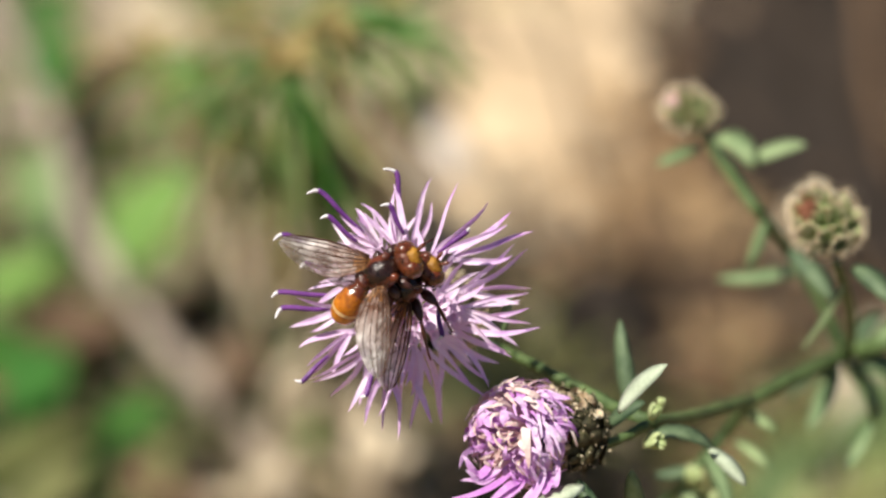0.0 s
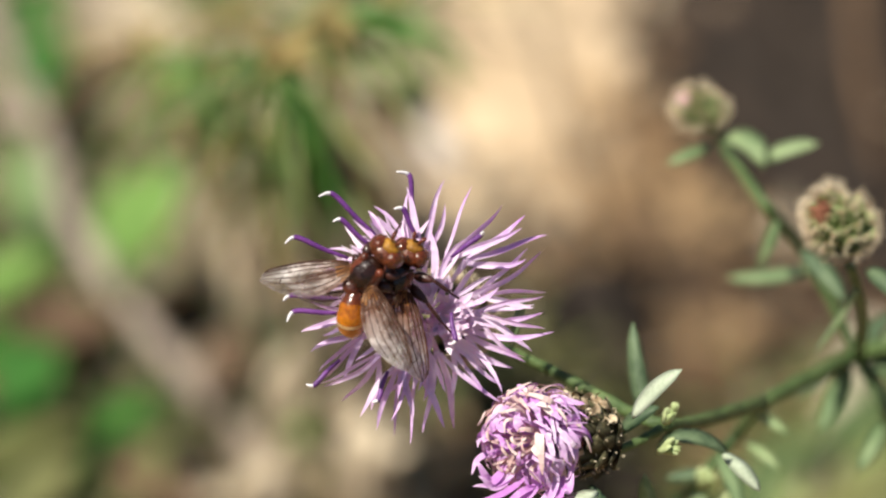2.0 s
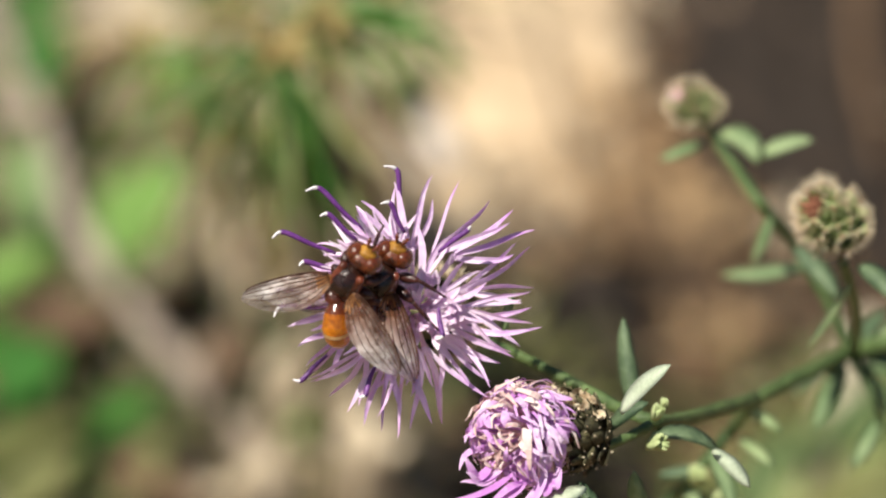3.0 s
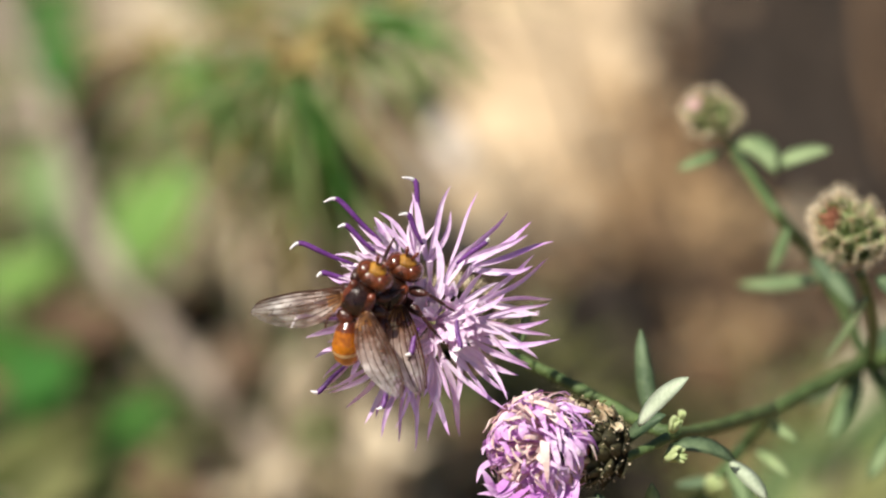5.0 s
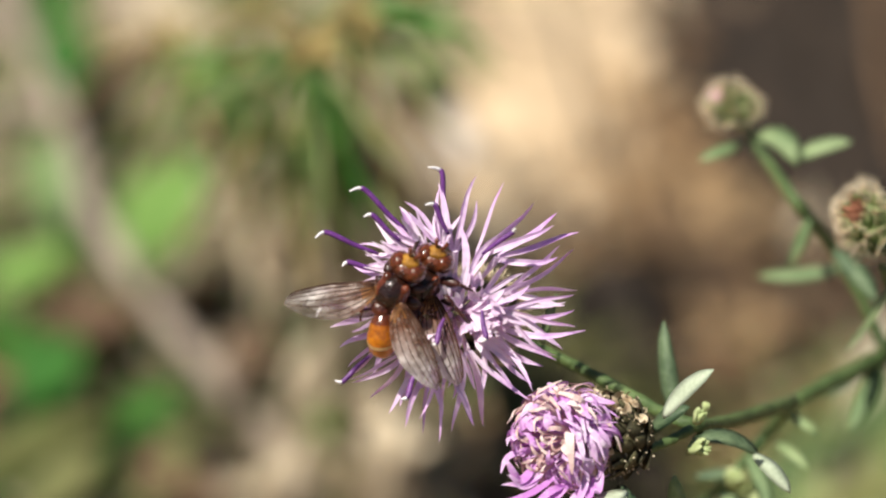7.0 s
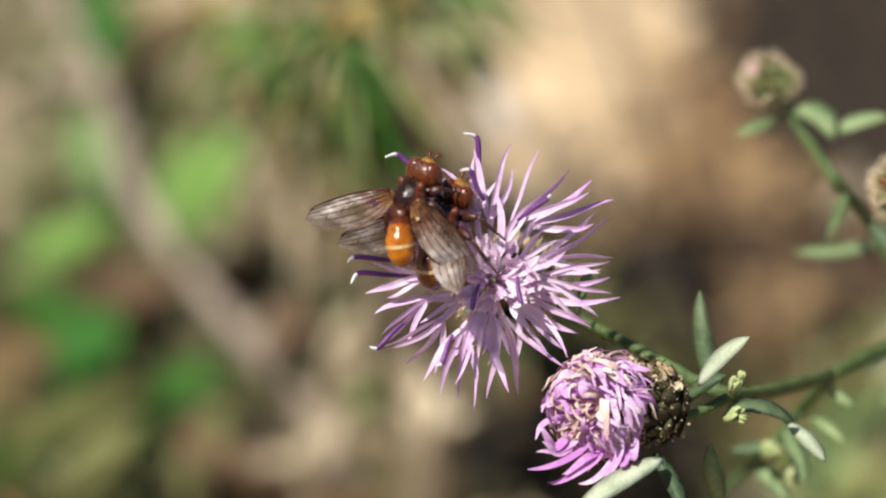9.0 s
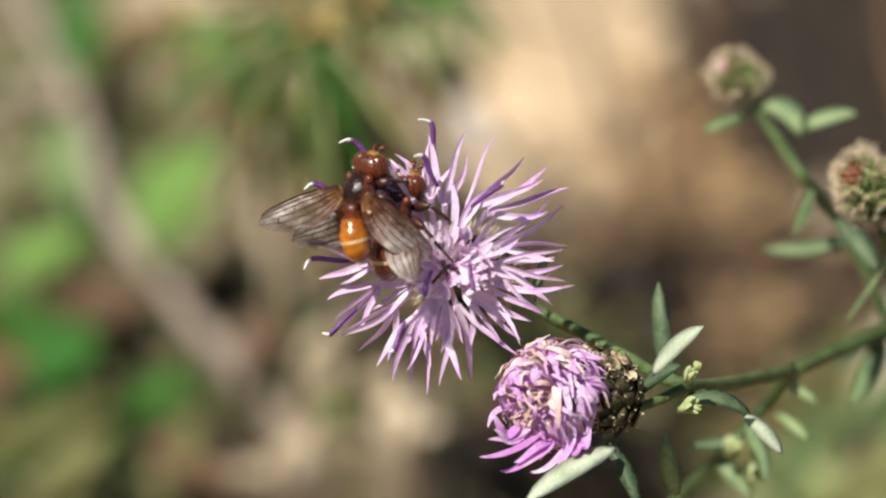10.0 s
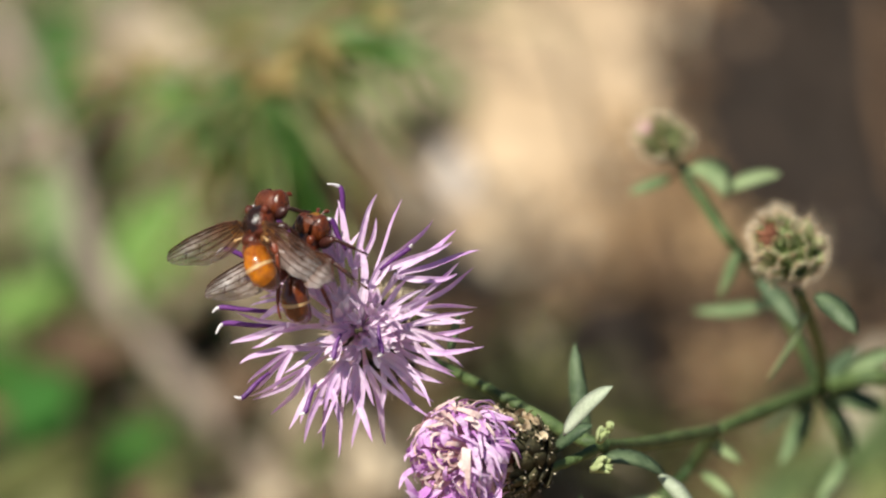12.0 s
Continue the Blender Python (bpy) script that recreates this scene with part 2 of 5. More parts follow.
def ball(bm, centre, size, mat=0, seg=16, rings=10, lump=0.0):
    """An egg-shaped body with slight lumps."""
    got = bmesh.ops.create_uvsphere(bm, u_segments=seg, v_segments=rings, radius=1.0)
    c = Vector(centre)
    for v in got["verts"]:
        k = 1 + lump * noise.noise(v.co * 2.2 + c)
        v.co = c + Vector((v.co.x * size[0], v.co.y * size[1], v.co.z * size[2])) * k
        for f in v.link_faces:
            f.material_index = mat


def scaled(bm, m):
    bmesh.ops.transform(bm, matrix=m, verts=bm.verts)
    return bm


def axis_to(d, turn=0.0):
    """The turn that points the z axis along d."""
    return Vector(d).to_track_quat("Z", "Y").to_matrix().to_4x4() @ Matrix.Rotation(turn, 4, "Z")


def at(a, b, d=0.0):
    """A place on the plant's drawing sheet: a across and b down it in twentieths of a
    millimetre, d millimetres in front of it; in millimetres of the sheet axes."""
    k = (448 - d) / 448 * 0.05
    return Vector(((a - 784) * k, (441 - b) * k, d))


S_MM = Matrix.Diagonal((MM, MM, MM, 1))

# ---- ground ----
def relief(x, y):
    p = Vector((x, y, 0))
    fade = 1.0 / (1.0 + (x * x + y * y) * 0.05)
    return (noise.noise(p * 12) * 0.004 + noise.noise(p * 50) * 0.002 + noise.noise(p * 130) * 0.0014) * fade - 0.002


def ground():
    line = [0.0]
    step = 0.007
    while line[-1] < 900:
        line.append(line[-1] + step)
        if line[-1] > 0.4:
            step *= 1.22
    xs = [-v for v in line[:0:-1]] + line
    n = len(xs)
    verts = [(x, y + 0.28, relief(x, y + 0.28)) for y in xs for x in xs]
    faces = [(j * n + i, j * n + i + 1, j * n + n + i + 1, j * n + n + i) for j in range(n - 1) for i in range(n - 1)]
    me = bpy.data.meshes.new("ground")
    me.from_pydata(verts, [], faces)
    me.materials.append(M_SOIL)
    me.polygons.foreach_set("use_smooth", [True] * len(me.polygons))
    return tagged(new("ground", me), "dry brown soil strewn with crumbs and litter", "ground", kind="structure")


EYE = VIEW @ Vector((0, 0, 0.448))


def behind(a, b, h=0.0):
    """The spot over the ground that lies behind (a, b) of the sheet."""
    h *= 0.7
    way = VIEW @ (at(a, b) * MM) - EYE
    k = (h - EYE.z) / way.z
    return EYE + way * k


ground()
# ---- the knapweed plant ----
BASE = Vector((0.075, 0.035, 0.0))
knapweed = new("knapweed_plant")
knapweed.location = BASE
TO_PLANT = Matrix.Translation(-BASE) @ VIEW
tagged(knapweed, "grey-green knapweed with an open lilac flower and scaly buds", "plant")


def on_plant(name, bm, material, label=""):
    return part(name, scaled(bm, TO_PLANT @ S_MM), material, knapweed, label)


def stalk(name, pts, r0, r1, label=""):
    bm = bmesh.new()
    line = curve_pts(pts, 8 * (len(pts) - 1))
    n = len(line) - 1
    tube(bm, line, [r0 + (r1 - r0) * i / n for i in range(n + 1)], 9, rough=0.25)
    return on_plant(name, bm, M_STEM, label)


def leaf(base, tip, width, sag=0.6, material=M_LEAF, facing=(-0.2, 0.6, 0.75), side=0.0):
    """One narrow leaf from base to tip, bowed by sag millimetres."""
    base, tip = Vector(base), Vector(tip)
    bm = bmesh.new()
    d = tip - base
    bow = Vector((-d.y, d.x, 0)).normalized() * side + Vector((0, 0, sag))
    pts = [base + d * u + bow * 4 * u * (1 - u) for u in [i / 12 for i in range(13)]]
    wid = [width * (0.30 + 0.70 * math.sin(math.pi * min(1, (i / 12) ** 0.85)) ** 0.8) * (1 if i < 11 else (0.75, 0.12)[i - 11]) for i in range(13)]
    blade(bm, pts, wid, facing, 0.22, 0.22)
    return on_plant("leaf", bm, material)


stalk("main_stem", [at(1330, 706, -36), at(1420, 660, -45), at(1500, 624, -54), at(1600, 602, -50), at(1700, 602, -60), at(1790, 650, -76), (66, -50, -86), (73, -95, -116), (75, -143, -144)], 0.72, 1.25)
stalk("flower_stalk", [at(772, 560, -9), at(850, 600, -13), at(935, 640, -14), at(1020, 684, -13), at(1090, 722, -10), at(1150, 745, -8),
                       at(1220, 738, -18), at(1330, 706, -36)], 0.46, 0.72)
stalk("head_stalk", [at(1058, 792, -3), at(1095, 778, -5), at(1146, 752, -6.5)], 0.42, 0.5)
stalk("bud_stalk", [at(1248, 232, -52), at(1290, 293, -50), at(1338, 360, -46), at(1395, 430, -51), at(1450, 520, -53), at(1500, 624, -54)], 0.55, 0.6)
stalk("bud_stalk", [at(1484, 462, -23), at(1502, 520, -31), at(1510, 580, -44), at(1500, 624, -54)], 0.5, 0.6)
stalk("side_shoot", [at(1328, 708, -36), at(1280, 770, -43), at(1232, 826, -39), at(1170, 890, -42), at(1100, 960, -45)], 0.6, 0.4)
stalk("side_shoot", [at(1500, 628, -54), at(1532, 690, -48), at(1550, 760, -50)], 0.35, 0.25)

HEAD_LEAVES = [
    ((1094, 730, -1), (1182, 645, 1.5), 2.0, M_LEAF_PALE, 0.3), ((1122, 742, -16), (1097, 562, -17), 1.7, M_LEAF_DARK, 0.2),
    ((1030, 862, 1.5), (878, 962, 6), 2.4, M_LEAF_PALE, -0.3), ((1018, 852, -1), (1078, 965, 1), 1.5, M_LEAF_DARK, 0.2),
    ((1148, 772, -8), (1268, 800, -10), 1.8, M_LEAF_DARK, 0.9), ((1256, 797, -9), (1321, 863, -8), 1.5, M_LEAF_PALE, 0.2),
    ((1138, 935, -12), (1117, 832, -9), 1.8, M_LEAF_LIGHT, 0.2), ((1072, 760, -6), (1142, 712, -4), 1.9, M_LEAF_DARK, 0.3),
    ((1238, 252, -52), (1162, 284, -50), 1.5, M_LEAF, 0.1), ((1262, 240, -51), (1334, 292, -48), 2.3, M_LEAF, 1.2),
    ((1252, 800, -38), (1290, 900, -35), 1.6, M_LEAF, 0.3), ((1232, 826, -39), (1158, 838, -39), 1.4, M_LEAF_DARK, 0.2),
    ((884, 604, -8), (905, 515, -6), 1.0, M_LEAF, 0.1), ((1200, 860, -41), (1262, 930, -38), 1.7, M_LEAF, 0.2),
]
BUD_LEAVES = [
    ((1322, 728, -36), (1378, 764, -35), 1.15, M_LEAF_LIGHT, 0.1), ((1300, 776, -43), (1364, 826, -40), 1.15, M_LEAF_LIGHT, 0.1),
    ((1497, 505, -26), (1419, 618, -35), 1.8, M_LEAF, 0.3), ((1482, 636, -54), (1430, 760, -52), 2.0, M_LEAF, 0.3),
    ((1356, 385, -46), (1322, 470, -48), 1.3, M_LEAF, 0.2), ((1420, 470, -58), (1268, 486, -60), 1.7, M_LEAF, 0.4),
    ((1514, 470, -23), (1590, 540, -20), 2.1, M_LEAF_DARK, 0.3), ((1505, 636, -54), (1560, 740, -54), 1.7, M_LEAF, 0.2),
    ((1330, 280, -49), (1432, 248, -48), 1.9, M_LEAF, 0.3), ((1400, 440, -39), (1478, 530, -36), 2.0, M_LEAF_DARK, 0.3),
    ((1520, 640, -54), (1610, 660, -54), 2.4, M_LEAF, 0.3), ((1545, 745, -50), (1500, 830, -48), 1.6, M_LEAF, 0.2),
    ((1502, 624, -54), (1566, 548, -58), 1.9, M_LEAF_DARK, 0.3), ((1498, 632, -54), (1556, 706, -60), 2.0, M_LEAF, -0.3),
    ((1540, 612, -52), (1640, 560, -50), 2.2, M_LEAF, 0.4), ((1470, 640, -52), (1388, 700, -60), 1.7, M_LEAF_DARK, 0.3),
]
for base, tip, width, material, side in HEAD_LEAVES + BUD_LEAVES:
    leaf(at(*base), at(*tip), width * (448 - tip[2]) / 448, 0.5, material, side=side)


def shoot_tip(place, size, d):
    """A tight pale tuft of young leaves in a leaf axil."""
    bm = bmesh.new()
    for k in range(7):
        a = k * 2.4
        way = (Vector(d).normalized() + Vector((math.cos(a), math.sin(a), 0.3)) * 0.32).normalized()
        pts = [Vector(place) + way * size * u * 1.9 + Vector((0, 0, 0.15 * size)) * math.sin(3 * u) for u in (0, 0.3, 0.6, 0.85, 1)]
        blade(bm, pts, [0.5 * size, 0.85 * size, 0.8 * size, 0.45 * size, 0.05], (math.cos(a), 0.5, math.sin(a) + 0.6), 0.3, 0.15)
    on_plant("young_shoot", bm, M_SHOOT)


shoot_tip(at(1140, 790, -4), 1.35, (0.6, 0.2, 0.6))
shoot_tip(at(1150, 742, -5), 0.9, (0.4, 0.8, 0.4))
shoot_tip(at(1168, 722, -7), 0.6, (0.1, 0.8, 0.5))
shoot_tip(at(1222, 858, -38), 1.5, (0.1, 0.6, 0.7))
shoot_tip(at(1255, 870, -39), 1.5, (0.4, -0.4, 0.7))
shoot_tip(at(1330, 722, -36), 0.6, (0.4, -0.4, 0.7))


# ---- flower heads: bracts and florets ----
def bract_mesh(name, length, width, green, spikes=7, long=0.55, edged=False, bow=0.28):
    """One scale of the head: a bowed, pointed plate with a comb of straw-coloured teeth.
    It lies along +y, its outside towards +z."""
    bm = bmesh.new()
    pts = [Vector((0, length * u, bow * length * math.sin(u * 2.3))) for u in (0, 0.25, 0.5, 0.75, 1.0)]
    blade(bm, pts, [0.75 * width, width, 0.92 * width, 0.62 * width, 0.22 * width], (0, 0, 1), 0.2, -0.28)
    lift = Vector((0, 0, 0.05 * length))
    if edged:
        blade(bm, [p + lift for p in pts[3:]] + [pts[4] + lift + Vector((0, 0.08 * length, 0))], [0.30 * width, 0.24 * width, 0.08 * width], (0, 0, 1), 0.1, -0.28, mat=2)
    for k in range(spikes):
        s = (k / (spikes - 1) - 0.5) * 2
        y = length * (1.0 - 0.36 * abs(s))
        root = Vector((s * width * 0.34, y - 0.06 * length, 0.78 * bow * length))
        end = root + Vector((s * 0.5, 0.62 - 0.30 * abs(s), 0.62)) * length * long
        blade(bm, [root, (root + end) / 2 + Vector((0, 0, 0.05)), end], [0.09 * length, 0.06 * length, 0.02], (0, 0, 1), 0.06, 0, mat=1)
    return to_mesh(name, scaled(bm, S_MM), [green, M_FRINGE, M_MARGIN])


def head_core(name, radius, length, material, m, label, drop=0.0):
    """The swollen egg under a flower, mouth towards +z."""
    bm = bmesh.new()
    prof = [(0.0, 0.30), (0.08, 0.60), (0.25, 0.90), (0.42, 1.0), (0.60, 0.95), (0.78, 0.78), (0.92, 0.56), (1.0, 0.36)]
    pts = [Vector((0, 0, -length + length * u - drop)) for u, _ in prof]
    tube(bm, pts, [radius * 0.93 * r for _, r in prof], 14, rough=0.05)
    return part(name, scaled(bm, S_MM), material, knapweed, label, m)


def dress(core, mesh, radius, length, rows, per_row, rng, flare=0.35, drop=0.0, top=0.86, stray=1.0):
    """Overlapping rows of bracts round a head."""
    prof = lambda u: math.sin(math.pi * (0.14 + 0.74 * u)) ** 0.85
    for j in range(rows):
        u = 0.04 + top * j / rows
        for k in range(per_row):
            a = 2 * math.pi * (k + 0.5 * (j % 2)) / per_row + rng.uniform(-0.08, 0.08)
            r = radius * prof(u) * 0.97
            out = Vector((math.cos(a), math.sin(a), 0))
            slope = (prof(u + 0.03) - prof(u)) / 0.03 * radius / length
            along = (Vector((0, 0, 1)) + out * (slope + flare * rng.uniform(0.5, 1.1))).normalized()
            x = along.cross(out).normalized()
            z = x.cross(along).normalized()
            m = Matrix((x, along, z)).transposed().to_4x4()
            m.translation = (out * r + Vector((0, 0, -length + length * u - drop))) * MM
            m = m @ Matrix.Rotation(rng.uniform(-0.22, 0.22) * stray, 4, "Z") @ Matrix.Rotation(rng.uniform(-0.12, 0.2) * stray, 4, "X")
            s = rng.uniform(0.8, 1.16)
            part("bract", mesh[min(j * len(mesh) // rows, len(mesh) - 1)] if isinstance(mesh, list) else mesh, None, core, m=m @ Matrix.Diagonal((s, s, s, 1)))


def head_pose(place, d, turn=0.0):
    return TO_PLANT @ Matrix.Translation(Vector(place) * MM) @ axis_to(d, turn)


def crisp(me):
    """Keep the fold of thin petals sharp."""
    me.polygons.foreach_set("use_smooth", [False] * len(me.polygons))
    return me


def floret(core, back, place, foot, throat, aim, lobes, half, rng, material, lobe_w=0.8, lean=0.25):
    """One floret: a slender pale tube from its foot to its throat, parted there into
    narrow pointed lobes that fan out round the way to aim. Places in mm of the sheet axes."""
    t = throat - foot
    d = aim - throat
    reach = d.length
    d.normalize()
    up = Vector((0, 0, 1))
    side = d.cross(up).normalized()
    up = side.cross(d).normalized()
    bm = bmesh.new()
    bow = up * rng.uniform(0.2, 0.7) * min(1.0, t.length / 4)
    line = [t * u + bow * 4 * u * (1 - u) for u in (0, 0.2, 0.4, 0.6, 0.8, 1.0)]
    tube(bm, line, [0.15, 0.15, 0.16, 0.2, 0.27, 0.34], 7)
    for k in range(lobes):
        f = (2 * k / (lobes - 1) - 1) if lobes > 1 else 0.0
        fan = radians(half) * (f + rng.uniform(-0.18, 0.18))
        rise = rng.uniform(-0.14, 0.26) + 0.22 * (1 - abs(f)) * (-1) ** k
        way = d * math.cos(fan) + side * math.sin(fan) + up * rise
        ll = reach * rng.uniform(0.86, 1.13) * (1 - 0.10 * abs(f))
        bend = side * rng.choice((-0.40, -0.22, -0.08, 0.08, 0.22, 0.40)) * rng.uniform(0.5, 1.1) + up * rng.uniform(-lean, lean * 0.8)
        wave = rng.uniform(0, 6.28)
        pts = []
        for u in (0, 0.12, 0.27, 0.43, 0.6, 0.76, 0.9, 1.0):
            pts.append(t + (side * f * 0.24) + way * ll * u + bend * ll * (u * u - 0.35 * u) + side * 0.03 * ll * math.sin(wave + 6 * u) * u)
        w = lobe_w * rng.uniform(0.78, 1.15) * min(1.0, 0.55 + reach / 12)
        face = up * rng.uniform(0.5, 1.0) + side * rng.uniform(-0.9, 0.9)
        blade(bm, pts, [w * q for q in (0.62, 0.82, 0.97, 1.0, 0.9, 0.68, 0.36, 0.04)], face, 0.07, rng.uniform(0.30, 0.55))
    m = back.to_4x4()
    bmesh.ops.transform(bm, matrix=S_MM @ m, verts=bm.verts)
    return part("floret", crisp(to_mesh("floret", bm, material)), None, core, m=Matrix.Translation(back @ (foot - place) * MM))


def anther_mesh(name, length, hook, rng):
    """A dark purple style column with a white, hooked tip; grows along +z."""
    bm = bmesh.new()
    pts = curve_pts([(0, 0, 0), (0.1, 0, length * 0.4), (0, 0, length * 0.8), (hook * 0.4, 0, length * 0.93), (hook * 1.5, 0.1, length)], 16)
    tube(bm, pts[:12], [0.14 + 0.11 * math.sin(i / 11 * 2.4) for i in range(12)], 7, mat=0)
    tube(bm, pts[11:], [0.19, 0.18, 0.15, 0.13, 0.10, 0.06], 7, mat=1)
    return to_mesh(name, scaled(bm, S_MM), [M_ANTHER, M_TIP])


def hooked(way, side):
    """The turn that points z along way and x as nearly as it can towards side."""
    z = way.normalized()
    x = (side - z * side.dot(z)).normalized()
    return Matrix((x, z.cross(x), z)).transposed().to_4x4()


def open_flower():
    rng = random.Random(11)
    place, d = at(728, 550, -4.0), Vector((-0.20, 0.04, 0.95))
    m = head_pose(place, d)
    core = head_core("flower_head", 2.7, 8.0, M_BRACT_DARK, m, "open lilac flower head over a scaly green cup", 4.0)
    dress(core, bract_mesh("bract", 3.0, 2.2, M_BRACT_DARK), 2.8, 8.0, 5, 9, rng, 0.0, 4.0, 0.62)
    back = axis_to(d).to_3x3().inverted()
    # outer florets: throat and far end on the sheet, and the number of lobes
    for k, ((a0, b0), (a1, b1), lobes) in enumerate((
            ((724, 440), (742, 316), 3), ((766, 446), (868, 350), 3), ((800, 452), (930, 424), 3), ((822, 512), (944, 474), 4),
            ((818, 545), (936, 578), 5), ((794, 574), (922, 634), 4), ((776, 600), (842, 690), 4), ((748, 618), (788, 748), 3),
            ((712, 640), (708, 768), 3), ((678, 640), (650, 762), 4), ((640, 622), (582, 706), 4), ((612, 588), (534, 648), 4),
            ((606, 545), (520, 574), 3), ((610, 500), (532, 494), 3), ((630, 455), (560, 432), 4), ((656, 430), (606, 374), 4), ((694, 424), (652, 344), 3))):
        mid = (at(a0, b0, 1.2 + 0.8 * math.sin(k * 2.1)) - place)
        foot = place + Vector((mid.x * 0.25, mid.y * 0.25, 0.4))
        floret(core, back, place, foot, at(a0, b0, 1.2 + 0.8 * math.sin(k * 2.1)), at(a1, b1, 1.0 + 1.6 * math.sin(k * 1.7)), lobes, 8 + 4.4 * lobes, rng, M_PETAL, 0.60)
    # narrow whitish florets that stand close together on one side
    for (a0, b0), (a1, b1) in (((655, 446), (588, 432)), ((668, 432), (622, 382)), ((650, 464), (572, 468)), ((700, 430), (690, 372)), ((640, 480), (566, 500))):
        floret(core, back, place, place + Vector((-1, 0.6, 0.5)), at(a0, b0, 2.2), at(a1, b1, 3.0), 5, 30, rng, M_PALE, 0.5)
    # shorter florets between them, then the pale ones that stand in the middle
    for k in range(9):
        a = 2 * math.pi * (k + rng.uniform(-0.3, 0.3)) / 9
        out = Vector((math.cos(a), math.sin(a), 0))
        throat = place + out * rng.uniform(2.4, 3.8) + Vector((0, 0, rng.uniform(5.0, 6.4)))
        aim = throat + out * rng.uniform(3.4, 5.0) + Vector((0, 0, rng.uniform(-0.4, 1.0)))
        floret(core, back, place, place + out * 0.8 + Vector((0, 0, 0.6)), throat, aim, rng.choice((2, 3, 3, 4)), rng.uniform(14, 24), rng, M_PETAL, 0.7)
    for k in range(15):
        a = 2.4 * k
        out = Vector((math.cos(a), math.sin(a), 0))
        throat = place + Vector((0.9, 0.2, 0)) + out * 2.9 * math.sqrt((k + 0.5) / 15) + Vector((0, 0, rng.uniform(6.2, 7.4)))
        aim = throat + out * rng.uniform(0.6, 1.8) + Vector((rng.uniform(-0.6, 0.6), rng.uniform(-0.6, 0.6), rng.uniform(0.8, 1.5)))
        floret(core, back, place, place + out * 0.5 + Vector((0, 0, 0.6)), throat, aim, 5, 32, rng, M_PALE, 1.0)
    # styles that stand out of the florets, by their foot and tip on the sheet
    for (a0, b0), (a1, b1), z, hook in (
            ((590, 448), (484, 404), 0.5, 0.7), ((640, 408), (552, 322), 1.0, 0.8), ((628, 425), (571, 372), 3.0, 0.5),
            ((600, 478), (527, 460), 2.0, 0.4), ((708, 378), (699, 290), 1.0, 0.9), ((712, 412), (684, 352), 4.5, 0.6),
            ((772, 446), (832, 402), 4.0, 0.3), ((575, 628), (523, 680), 1.0, 0.4), ((660, 648), (640, 706), 3.0, 0.3),
            ((772, 545), (780, 600), 5.5, 0.3), ((590, 520), (474, 512), 0.5, 0.5), ((596, 545), (480, 540), 0.0, 0.9), ((705, 560), (690, 610), 5.0, 0.3)):
        p0, p1 = at(a0, b0, z), at(a1, b1, z + 0.8)
        f = back @ (p0 - place)
        w = back @ (p1 - p0)
        part("style", anther_mesh("style", w.length, hook, rng), None, core, "dark purple style with a white tip",
             Matrix.Translation(f * MM) @ hooked(w, back @ Vector((-1, -0.3, 0.4))))
    return core


